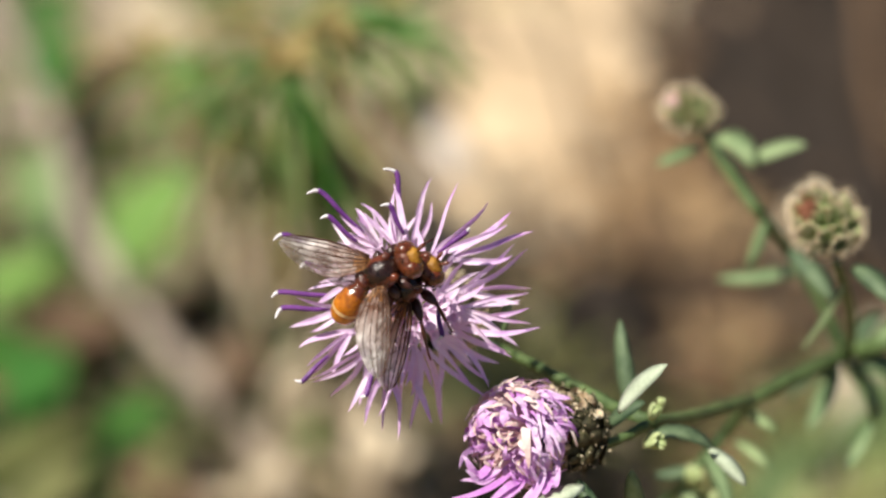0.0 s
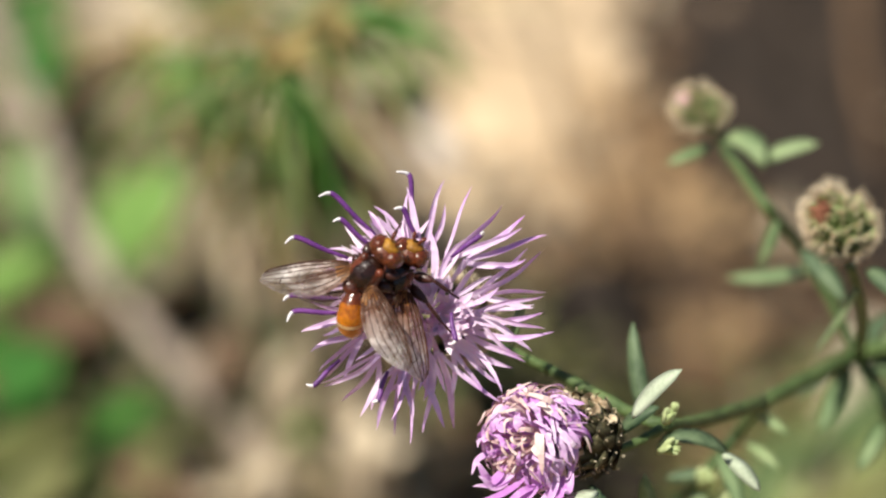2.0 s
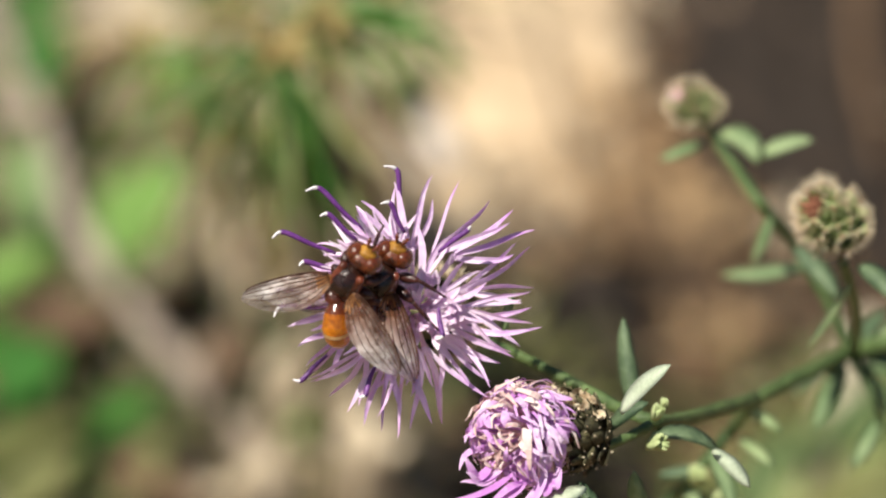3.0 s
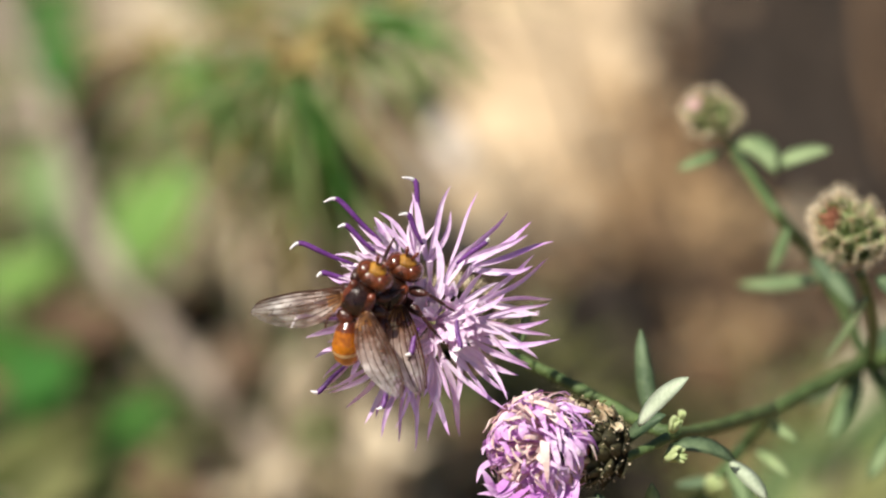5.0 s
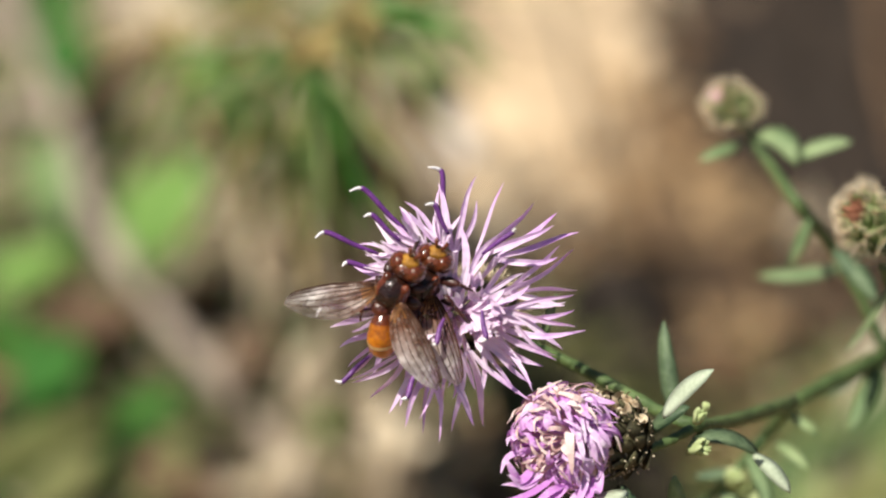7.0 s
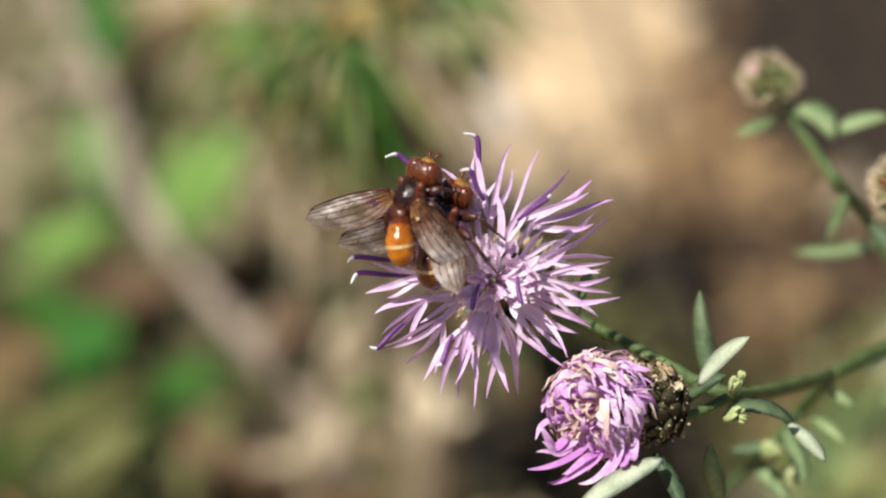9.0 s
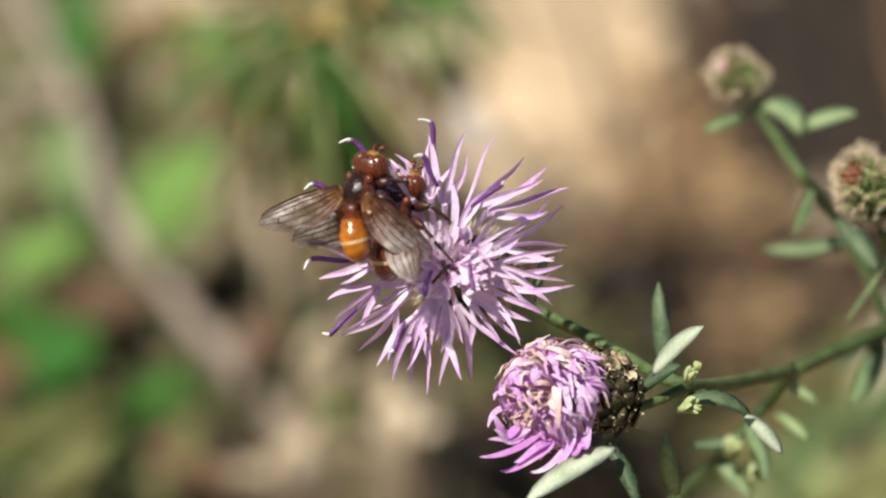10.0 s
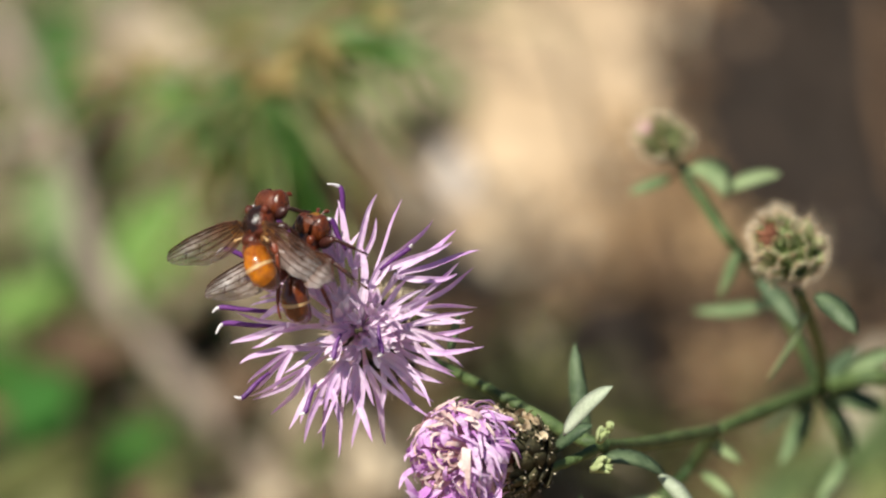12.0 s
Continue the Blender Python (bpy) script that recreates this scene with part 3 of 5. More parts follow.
def faded_flower():
    rng = random.Random(5)
    place, d = at(944, 764, -0.5), Vector((-0.80, 0.02, 0.55))
    m = head_pose(place, d)
    core = head_core("faded_flower_head", 3.4, 7.0, M_CUP, m, "faded flower head, its purple florets curling and browning")
    dress(core, [bract_mesh("bract", 2.4, 2.3, M_CUP, 3, 0.12, bow=0.05), bract_mesh("bract", 2.6, 2.2, M_CUP, 3, 0.16, bow=0.05), bract_mesh("bract", 2.5, 1.9, M_CUP, 5, 0.3, bow=0.08)], 3.35, 7.0, 7, 9, rng, 0.0, 0.3, 0.72, 1.3)
    # torn straw-coloured scales along the mouth of the cup
    for k in range(70):
        a, u = rng.uniform(0, 6.283), rng.uniform(-2.6, -0.4)
        out = Vector((math.cos(a), math.sin(a), 0))
        side = Vector((-out.y, out.x, 0))
        foot = out * (3.0 + 0.2 * math.sin(u)) + Vector((0, 0, u))
        end = foot + out * rng.uniform(0.1, 0.7) + side * rng.uniform(-0.8, 0.8) + Vector((0, 0, rng.uniform(0.2, 1.6)))
        bm = bmesh.new()
        blade(bm, curve_pts([foot, (foot + end) / 2 + out * 0.2, end], 5), [0.5, 0.75, 0.7, 0.5, 0.3, 0.05], out, 0.05, 0.2)
        part("scale", crisp(to_mesh("scale", scaled(bm, S_MM), M_FRINGE if k % 3 else M_RUST)), None, core)
    rim = axis_to(d).to_3x3().inverted() @ Vector((0.1, 1, 0.35))
    for k in range(46):
        a, u = math.atan2(rim.y, rim.x) + rng.uniform(-0.8, 0.8), rng.uniform(-5.4, -0.2)
        out = Vector((math.cos(a), math.sin(a), 0))
        foot = out * (3.2 if u > -3.5 else 2.9) + Vector((0, 0, u))
        end = foot + out * rng.uniform(0.2, 1.2) + Vector((-out.y, out.x, 0)) * rng.uniform(-1.2, 1.2) + Vector((0, 0, rng.uniform(-0.6, 0.9)))
        bm = bmesh.new()
        blade(bm, curve_pts([foot, (foot + end) / 2 + out * 0.3, end], 5), [0.5, 0.9, 0.95, 0.7, 0.4, 0.05], out, 0.05, 0.3)
        part("scale", crisp(to_mesh("scale", scaled(bm, S_MM), M_FRINGE)), None, core)
    down = axis_to(d).to_3x3().inverted() @ Vector((-0.15, -1, 0.25))
    for k in range(285):
        a = 2 * math.pi * k * 0.61803
        q = math.sqrt((k + 0.5) / 285)
        p = q * 1.75
        way = Vector((math.cos(a) * math.sin(p), math.sin(a) * math.sin(p), math.cos(p)))
        out = Vector((math.cos(a), math.sin(a), 0))
        side = Vector((-math.sin(a), math.cos(a), 0))
        r = 4.3 + 1.7 * math.cos(p)
        start = out * 1.4 * q
        mid = Vector((0, 0, 0.5)) + way * (4.1 + 1.7 * math.cos(p)) * rng.uniform(0.88, 1.0)
        slope = Vector((math.cos(a) * math.cos(p), math.sin(a) * math.cos(p), -math.sin(p)))
        if q < 0.42:
            flow = slope * rng.uniform(-1.0, 0.1) + side * rng.uniform(0.1, 1.0) + down * 0.3
            reach = rng.uniform(0.9, 1.9)
        else:
            flow = slope * rng.uniform(0.0, 0.8) + down * rng.uniform(0.3, 1.1) + side * rng.uniform(-0.5, 0.5)
            reach = rng.uniform(1.2, 2.8)
        flow = (flow - way * flow.dot(way)).normalized() * reach
        end = mid + flow * 0.55 + way * rng.uniform(0.05, 0.45)
        tip = mid + flow + way * rng.uniform(-0.9, 0.5) + side * rng.uniform(-1.0, 1.0)
        bm = bmesh.new()
        line = curve_pts([start, mid * 0.7 + start * 0.3, mid, end, tip], 14)
        w = rng.choice((0.26, 0.40, 0.58, 0.88)) * rng.uniform(0.8, 1.15)
        blade(bm, line, [w * (0.45 + 0.55 * math.sin(math.pi * min(1, i / 13))) for i in range(14)] + [0.05], way + side * rng.uniform(-0.6, 0.6), 0.05, rng.uniform(0.0, 0.4))
        dry = rng.random() < (0.45 if q < 0.5 or way.dot(down) < -0.2 else 0.12)
        part("floret", crisp(to_mesh("floret", scaled(bm, S_MM), M_WITHER if dry else M_FADED)), None, core)
    # long limp florets that hang below the head
    inv = axis_to(d).to_3x3().inverted()
    for (a0, b0), (a1, b1), sag in (((905, 835), (795, 882), 0.6), ((930, 845), (836, 893), 0.9), ((950, 850), (885, 905), 0.8), ((895, 820), (806, 862), 0.3),
                                    ((850, 800), (806, 838), -0.9), ((845, 770), (812, 800), -0.8), ((962, 820), (930, 890), 0.8), ((920, 850), (862, 876), 0.3), ((970, 835), (955, 880), 0.5),
                                    ((880, 835), (815, 846), 0.5), ((940, 850), (902, 884), -0.4), ((985, 815), (968, 868), 0.9), ((868, 815), (808, 822), 1.0)):
        p0, p1 = at(a0, b0, 2.0), at(a1, b1, 3.2 + rng.uniform(-0.8, 0.8))
        q0, q1 = inv @ (p0 - place), inv @ (p1 - place)
        bow = inv @ Vector((0.2, -1, 0.6)) * sag
        curl = inv @ Vector((0.3, 0.8, 0.5)) * rng.uniform(-1.1, 1.1)
        bm = bmesh.new()
        w = rng.uniform(0.55, 0.95)
        blade(bm, [q0.lerp(q1, u) + bow * 4 * u * (1 - u) + curl * math.sin(5 * u) * u for u in [i / 10 for i in range(11)]],
              [w * q for q in (0.5, 0.7, 0.9, 1.0, 1.0, 0.95, 0.9, 0.8, 0.62, 0.4, 0.06)], inv @ Vector((-0.2, rng.uniform(0.2, 0.9), 0.7)), 0.06, rng.uniform(0.1, 0.4))
        part("floret", crisp(to_mesh("floret", scaled(bm, S_MM), M_FADED)), None, core)
    return core


def bud(place, d, radius, length, seed, label, tip_material):
    rng = random.Random(seed)
    core = head_core("bud", radius, length, M_BRACT, head_pose(place, d), label)
    dress(core, [bract_mesh("bract", radius * 0.80, radius * 0.90, M_BRACT, 7, 0.72, True), bract_mesh("bract", radius * 0.84, radius * 0.78, M_BRACT, 8, 1.0, True)], radius, length, 7, 8, rng, 0.34, top=0.95, stray=1.4)
    bm = bmesh.new()
    for k in range(26):
        a, q = k * 2.4, math.sqrt(k / 26) * radius * 0.42
        foot = Vector((math.cos(a) * q, math.sin(a) * q, -0.1))
        tip = foot * 1.4 + Vector((rng.uniform(-0.3, 0.3), rng.uniform(-0.3, 0.3), rng.uniform(0.6, 1.5)))
        tube(bm, [foot, (foot + tip) / 2, tip], [0.2, 0.17, 0.08], 5)
    part("dry_floret_tuft", scaled(bm, S_MM), tip_material, core, "tuft of dry brown florets")
    return core


flower = open_flower()
faded = faded_flower()
bud(at(1437, 372, -21), Vector((-0.60, 0.40, 0.68)), 2.08, 5.6, 3, "closed scaly bud with straw-coloured fringes and a rusty tip", M_RUST)
bud(at(1198, 174, -49), Vector((-0.66, 0.38, 0.60)), 1.52, 4.9, 4, "small closed scaly bud with a pinkish tip", M_WITHER)


# ---- the flies ----
def lathe(bm, line, radii, mats, flat=1.0, sides=16):
    """A body of rings along a line; mats names the material of each ring."""
    rings = tube(bm, line, radii, sides)
    bm.faces.ensure_lookup_table()
    n = len(line) - 1
    for i, f in enumerate(bm.faces):
        j = i // sides
        if j < n:
            f.material_index = mats[j]
    return rings


def wing_outline(u):
    """Half widths of the wing in front of and behind its axis, u from root to tip."""
    lead = 0.30 + 0.75 * math.sin(math.pi * min(1, u * 0.92)) ** 0.6
    rear = 0.22 + 1.85 * math.sin(math.pi * u ** 0.85) ** 0.8
    if u > 0.86:
        k = math.sqrt(max(0.0, 1 - ((u - 0.86) / 0.14) ** 2))
        lead, rear = lead * k, rear * k
    return lead, rear


def wing_meshes(s):
    """The wing skin along -x with its front edge to +y, and its veins."""
    length, n, m = 8.2, 24, 10
    lift = lambda x, y: 0.06 * math.sin(x * 1.9 + y * 1.1) + 0.055 * math.sin(y * 4.4 + 0.5 * x) + 0.03 * math.sin(x * 4.3 - y * 3.0) + 0.10 * noise.noise(Vector((x * 1.1, y * 1.6, s * 3.0))) + 0.03 * x
    bm = bmesh.new()
    layers = []
    for side in (0.012, -0.012):
        grid = []
        for i in range(n + 1):
            u = i / n
            lead, rear = wing_outline(u)
            row = []
            for j in range(m + 1):
                y = lead - (lead + rear) * j / m
                row.append(bm.verts.new((-length * u, y, lift(length * u, y) + side)))
            grid.append(row)
        layers.append(grid)
        for i in range(n):
            for j in range(m):
                f = bm.faces.new((grid[i][j], grid[i][j + 1], grid[i + 1][j + 1], grid[i + 1][j]))
                f.material_index = 1 if i < 2.5 + 2.5 * noise.noise(Vector((i * 0.5, j * 0.9, s))) else 0
    hand = Matrix.Diagonal((MM, s * MM, MM, 1))
    skin = to_mesh("wing", scaled(bm, hand), [M_WING, M_WINGBASE])
    veins = []
    for f0, f1, u1, r in ((0.0, 0.0, 0.93, 0.085), (0.10, 0.10, 0.97, 0.06), (0.20, 0.26, 1.0, 0.055), (0.34, 0.46, 0.985, 0.05), (0.5, 0.66, 0.95, 0.05),
                          (0.66, 0.86, 0.78, 0.045), (0.8, 0.97, 0.5, 0.04)):
        vm = bmesh.new()
        pts = []
        for i in range(15):
            u = 0.02 + (u1 - 0.02) * i / 14
            lead, rear = wing_outline(u)
            f = f0 + (f1 - f0) * (i / 14) ** 1.2
            y = lead - (lead + rear) * f
            pts.append(Vector((-length * u, y, lift(length * u, y))))
        tube(vm, pts, [1.15 * r * (1.25 - 0.6 * i / 14) for i in range(15)], 5)
        veins.append(to_mesh("vein", scaled(vm, hand), M_VEIN))
    for u, f0, f1 in ((0.55, 0.29, 0.45), (0.74, 0.36, 0.60), (0.38, 0.12, 0.24)):
        vm = bmesh.new()
        lead, rear = wing_outline(u)
        ya, yb = lead - (lead + rear) * f0, lead - (lead + rear) * f1
        pts = [Vector((-length * u - 0.1 * k, ya + (yb - ya) * k / 4, lift(length * u, ya + (yb - ya) * k / 4))) for k in range(5)]
        tube(vm, pts, [0.045] * 5, 5)
        veins.append(to_mesh("vein", scaled(vm, hand), M_VEIN))
    return skin, veins


WINGS = {s: wing_meshes(s) for s in (1, -1)}


def wing_pose(s, spread, twist, lift):
    """A wing at its joint: swept out, its front edge turned down, its tip raised."""
    return pose(-0.35 * MM, 1.15 * s * MM, 0.85 * MM, 0, 0, -spread * s) @ pose(0, 0, 0, -twist * s, lift, 0)


def swing(a):
    """The abdomen swung sideways by a degrees at the waist."""
    return pose(-1.2 * MM, 0, 0, 0, 0, a) @ pose(1.2 * MM, 0, 0)


def fly(label, seed, legs, spread, lift, drum):
    """A rust-coloured thick-headed fly, 10 mm long; +x is forwards, +z its back."""
    rng = random.Random(seed)
    root = new("fly")
    tagged(root, label, "fly", group="pair of mating flies")
    # thorax with darker back and rusty shoulders
    bm = bmesh.new()
    ball(bm, (0, 0, 0), (1.75, 1.5, 1.42), 0, 20, 14, 0.05)
    for f in bm.faces:
        c = f.calc_center_median()
        f.material_index = 1 if abs(c.y) > 0.80 or c.x < -1.15 else 0
    thorax = part("thorax", scaled(bm, S_MM), [M_CHEST, M_RUFOUS], root)
    bm = bmesh.new()
    ball(bm, (-1.75, 0, 0.62), (0.62, 0.85, 0.42), 0, 14, 8)
    part("scutellum", scaled(bm, S_MM), M_RUFOUS, thorax)
    for s in (-1, 1):
        bm = bmesh.new()
        ball(bm, (1.05, 0.98 * s, 0.78), (0.45, 0.4, 0.35), 0, 12, 8)
        part("shoulder", scaled(bm, S_MM), M_RUFOUS, thorax)
    bm = bmesh.new()
    for k in range(70):
        a, b = rng.uniform(0, 6.28), rng.uniform(0.1, 1.25)
        nrm = Vector((math.cos(a) * math.sin(b), math.sin(a) * math.sin(b), math.cos(b)))
        foot = Vector((nrm.x * 1.72, nrm.y * 1.47, nrm.z * 1.4))
        tip = foot + (nrm + Vector((-0.7, rng.uniform(-0.2, 0.2), 0))) * rng.uniform(0.25, 0.5)
        tube(bm, [foot, (foot + tip) / 2 + nrm * 0.03, tip], [0.022, 0.016, 0.005], 4)
    part("bristles", scaled(bm, S_MM), M_HAIR, thorax)
    # head: dark back, large eyes at the sides, waxy yellow brow between them
    bm = bmesh.new()
    ball(bm, (2.45, 0, 0.05), (0.92, 1.62, 1.30), 0, 20, 14, 0.06)
    head = part("head", scaled(bm, S_MM), M_VERTEX, root)
    for s in (-1, 1):
        bm = bmesh.new()
        ball(bm, (2.68, 0.86 * s, 0.04), (0.98, 0.90, 1.34), 0, 24, 16)
        part("eye", scaled(bm, S_MM), M_EYE, head, "glossy brown-red compound eye")
        bm = bmesh.new()
        base = Vector((3.60, 0.2 * s, 0.75))
        tube(bm, curve_pts([base, base + Vector((0.35, 0.10 * s, 0.32)), base + Vector((0.72, 0.26 * s, 0.36)), base + Vector((1.0, 0.36 * s, 0.18))], 8), [0.08, 0.08, 0.09, 0.11, 0.16, 0.2, 0.19, 0.12, 0.04], 8)
        part("antenna", scaled(bm, S_MM), M_RUFOUS, head)
    bm = bmesh.new()
    ball(bm, (3.20, 0, 0.42), (0.72, 0.98, 0.84), 0, 24, 14, 0.14)
    part("brow", scaled(bm, S_MM), M_FACE, head, "waxy yellow forehead between the eyes")
    bm = bmesh.new()
    for dx, dy in ((2.22, -0.16), (2.22, 0.16), (2.40, 0)):
        ball(bm, (dx, dy, 1.30), (0.13, 0.12, 0.12), 0, 8, 6)
    part("ocelli", scaled(bm, S_MM), M_CHEST, head)
    # abdomen: wasp waist, orange drum with a cream band, tip curled under
    bm = bmesh.new()
    line = curve_pts([(-1.2, 0, 0.0), (-2.2, 0, 0.12), (-3.2, 0, 0.18), (-4.2, 0, 0.0), (-4.95, 0, -0.6), (-5.2, 0, -1.5), (-4.8, 0, -2.2)], 30)
    rad = []
    for i in range(31):
        u = i / 30
        r = 0.52 + 0.78 * max(0, math.sin(math.pi * (u - 0.08) / 0.92)) ** 0.9
        r *= 1 - 0.06 * max(0, math.cos(u * 30 * 2 * math.pi / 6.0)) ** 6
        rad.append(r if u < 0.9 else r * math.sqrt(max(0.02, 1 - ((u - 0.9) / 0.1) ** 2)))
    mats = [1] * 7 + [3] * 2 + [0] * 7 + [2] + [0] * 5 + [3] * 2 + [1] * 6
    lathe(bm, line, rad, mats, sides=20)
    abdomen = part("abdomen", scaled(bm, S_MM), [drum, M_BELLY, M_BAND, M_RUSSET], root, "glossy narrow-waisted abdomen with a cream band", swing(26))
    # wings
    wings = []
    for s, sp, li in ((1, spread[0], lift[0]), (-1, spread[1], lift[1])):
        w = part("wing", WINGS[s][0], None, root, "smoky crumpled wing with brown veins", wing_pose(s, sp, 8, li))
        for v in WINGS[s][1]:
            part("vein", v, None, w)
        wings.append(w)
        bm = bmesh.new()
        tube(bm, [(-1.3, 1.2 * s, 0.2), (-1.6, 1.75 * s, 0.3), (-1.75, 2.0 * s, 0.3)], [0.06, 0.07, 0.2], 7)
        part("haltere", scaled(bm, S_MM), M_BAND, root)
    # legs: hip, knee, ankle, foot
    for hip, knee, ankle, foot, red in legs:
        bm = bmesh.new()
        hip, knee, ankle, foot = (Vector(v) for v in (hip, knee, ankle, foot))
        mid = (hip + knee) / 2 + Vector((0, 0, 0.12))
        tube(bm, curve_pts([hip, mid, knee], 6), [0.22, 0.38, 0.48, 0.50, 0.44, 0.33, 0.2], 10)
        tube(bm, curve_pts([knee, (knee + ankle) / 2, ankle], 6), [0.15, 0.17, 0.18, 0.19, 0.19, 0.18, 0.14], 8)
        tube(bm, curve_pts([ankle, (ankle + foot) / 2 + Vector((0, 0, 0.1)), foot], 10), [0.12, 0.09, 0.12, 0.09, 0.12, 0.09, 0.12, 0.09, 0.12, 0.1, 0.05], 7)
        part("leg", scaled(bm, S_MM), M_LEG_RED if red else M_LEG, root)
    return root, wings, head, abdomen


upper_fly, upper_wings, upper_head, upper_abdomen = fly("rusty orange fly clasping the back of its mate on the flower", 1, [
    ((0.9, -1.0, -0.9), (1.8, -2.2, -0.6), (2.2, -2.2, -2.2), (2.6, -2.4, -3.2), 0),
    ((0.9, 1.0, -0.9), (1.7, 1.8, -0.7), (2.1, 1.7, -2.2), (2.5, 1.6, -3.0), 0),
    ((0.0, -1.1, -1.0), (0.2, -2.5, -1.0), (-0.1, -2.5, -2.7), (-0.3, -2.6, -3.6), 0),
    ((0.0, 1.1, -1.0), (0.0, 2.0, -1.2), (-0.3, 1.8, -2.7), (-0.6, 1.6, -3.6), 0),
    ((-0.8, -1.0, -0.9), (-2.4, -2.2, -1.0), (-3.8, -1.9, -2.2), (-4.8, -1.9, -2.8), 1),
    ((-0.8, 1.0, -0.9), (-2.4, 2.0, -1.2), (-3.8, 1.6, -2.4), (-4.6, 1.4, -3.0), 1)], (55, 50), (10, 12), M_AMBER)
lower_fly, lower_wings, lower_head, lower_abdomen = fly("darker rusty fly clinging to the lilac flower under its mate", 2, [
    ((0.9, -1.0, -0.9), (1.6, -2.9, 0.1), (1.2, -4.6, -1.0), (1.0, -5.6, -1.6), 0),
    ((0.9, 1.0, -0.9), (2.2, 2.0, -0.6), (3.3, 2.2, -1.8), (4.0, 2.2, -2.4), 0),
    ((0.0, -1.1, -1.0), (-0.4, -3.3, 0.0), (-1.4, -5.2, -0.9), (-2.0, -6.6, -1.6), 0),
    ((0.0, 1.1, -1.0), (0.0, 2.7, -0.6), (-0.2, 3.6, -2.0), (-0.4, 4.2, -2.8), 0),
    ((-0.8, -1.0, -0.9), (-2.6, -2.5, -0.2), (-4.2, -3.4, -1.4), (-5.4, -3.6, -2.0), 1),
    ((-0.8, 1.0, -0.9), (-2.8, 2.0, -0.5), (-4.6, 2.2, -1.6), (-5.8, 2.0, -2.4), 1)], (50, 46), (4, 10), M_RUSSET)


# ---- the ground behind: grass, leaves, twigs, stones ----
K = 0.7  # size of the things on the ground


def ground_leaf(place, length, width, turn, material, label, tilt=25, stalk_len=0.02):
    """A broad leaf on a short stalk that rises from the ground."""
    root = new("ground_leaf")
    root.location = (place.x, place.y, relief(place.x, place.y))
    tagged(root, label, "leaf")
    h = place.z - root.location.z
    length, width = length * K, width * K
    bm = bmesh.new()
    rows = []
    d = Matrix.Rotation(radians(turn), 3, "Z") @ Vector((math.cos(radians(tilt)), 0, math.sin(radians(tilt))))
    s = Vector((0, 0, 1)).cross(d).normalized()
    up = d.cross(s)
    for side in (0.0004, -0.0004):
        grid = []
        for i in range(15):
            u = i / 14
            w = width * 0.5 * math.sin(math.pi * u ** 0.8) ** 0.7 * (1 + 0.05 * math.sin(u * 40))
            row = [bm.verts.new(Vector((0, 0, h)) + d * length * (u - 0.5) + s * w * (j - 3) / 3
                                + up * (side - 0.12 * width * u * u + 0.16 * abs(j - 3) / 3 * w + 0.03 * width * noise.noise(Vector((u * 3, j, turn)))))
                   for j in range(7)]
            grid.append(row)
        rows.append(grid)
        for i in range(14):
            for j in range(6):
                bm.faces.new((grid[i][j], grid[i][j + 1], grid[i + 1][j + 1], grid[i + 1][j]))
    part("leaf_blade", bm, material, root)
    bm = bmesh.new()
    foot = Vector((0, 0, -0.004))
    end = Vector((0, 0, h)) - d * length * 0.5
    tube(bm, curve_pts([foot, (foot + end) / 2 - d * 0.004, end, Vector((0, 0, h))], 12), [0.0011] * 9 + [0.0009, 0.0008, 0.0006, 0.0004], 6)
    part("leaf_stalk", bm, material, root)
    return root


for a, b, l, w, turn in ((1505, 740, 0.020, 0.009, 40), (1560, 700, 0.020, 0.009, 110), (1335, 850, 0.018, 0.008, 70), (1400, 800, 0.016, 0.007, 20)):
    ground_leaf(behind(a, b, 0.05), l, w, turn, M_SHADY, "dull dark green leaf low over the soil")
GREEN_LEAF = "bright green broad leaf low over the soil"
ground_leaf(behind(243, 368, 0.035), 0.028, 0.018, 70, M_LUSH, GREEN_LEAF)
ground_leaf(behind(5, 480, 0.02), 0.020, 0.012, 20, M_LUSH, GREEN_LEAF)
ground_leaf(behind(45, 320, 0.02), 0.024, 0.009, 100, M_GRASS, GREEN_LEAF)
ground_leaf(behind(40, 655, 0.025), 0.018, 0.015, 60, M_DEEP, "dark green broad leaf low over the soil")
ground_leaf(behind(-30, 610, 0.025), 0.016, 0.010, 160, M_DEEP, "dark green broad leaf low over the soil")
ground_leaf(behind(215, 735, 0.02), 0.014, 0.009, 30, M_DEEP, "dark green broad leaf low over the soil")
ground_leaf(behind(60, 60, 0.03), 0.034, 0.012, 100, M_DEEP, "dark green broad leaf low over the soil")
ground_leaf(behind(1500, 870, 0.05), 0.03, 0.010, 15, M_OLIVE, "olive broad leaf low over the soil")
ground_leaf(behind(1580, 900, 0.06), 0.03, 0.014, 60, M_OLIVE, "olive broad leaf low over the soil")
ground_leaf(behind(60, 860, 0.03), 0.022, 0.010, 40, M_OLIVE, "olive broad leaf low over the soil")
ground_leaf(behind(20, 790, 0.03), 0.03, 0.012, 10, M_OLIVE, "olive broad leaf low over the soil")
ground_leaf(behind(240, 840, 0.02), 0.02, 0.010, 70, M_OLIVE, "olive broad leaf low over the soil")


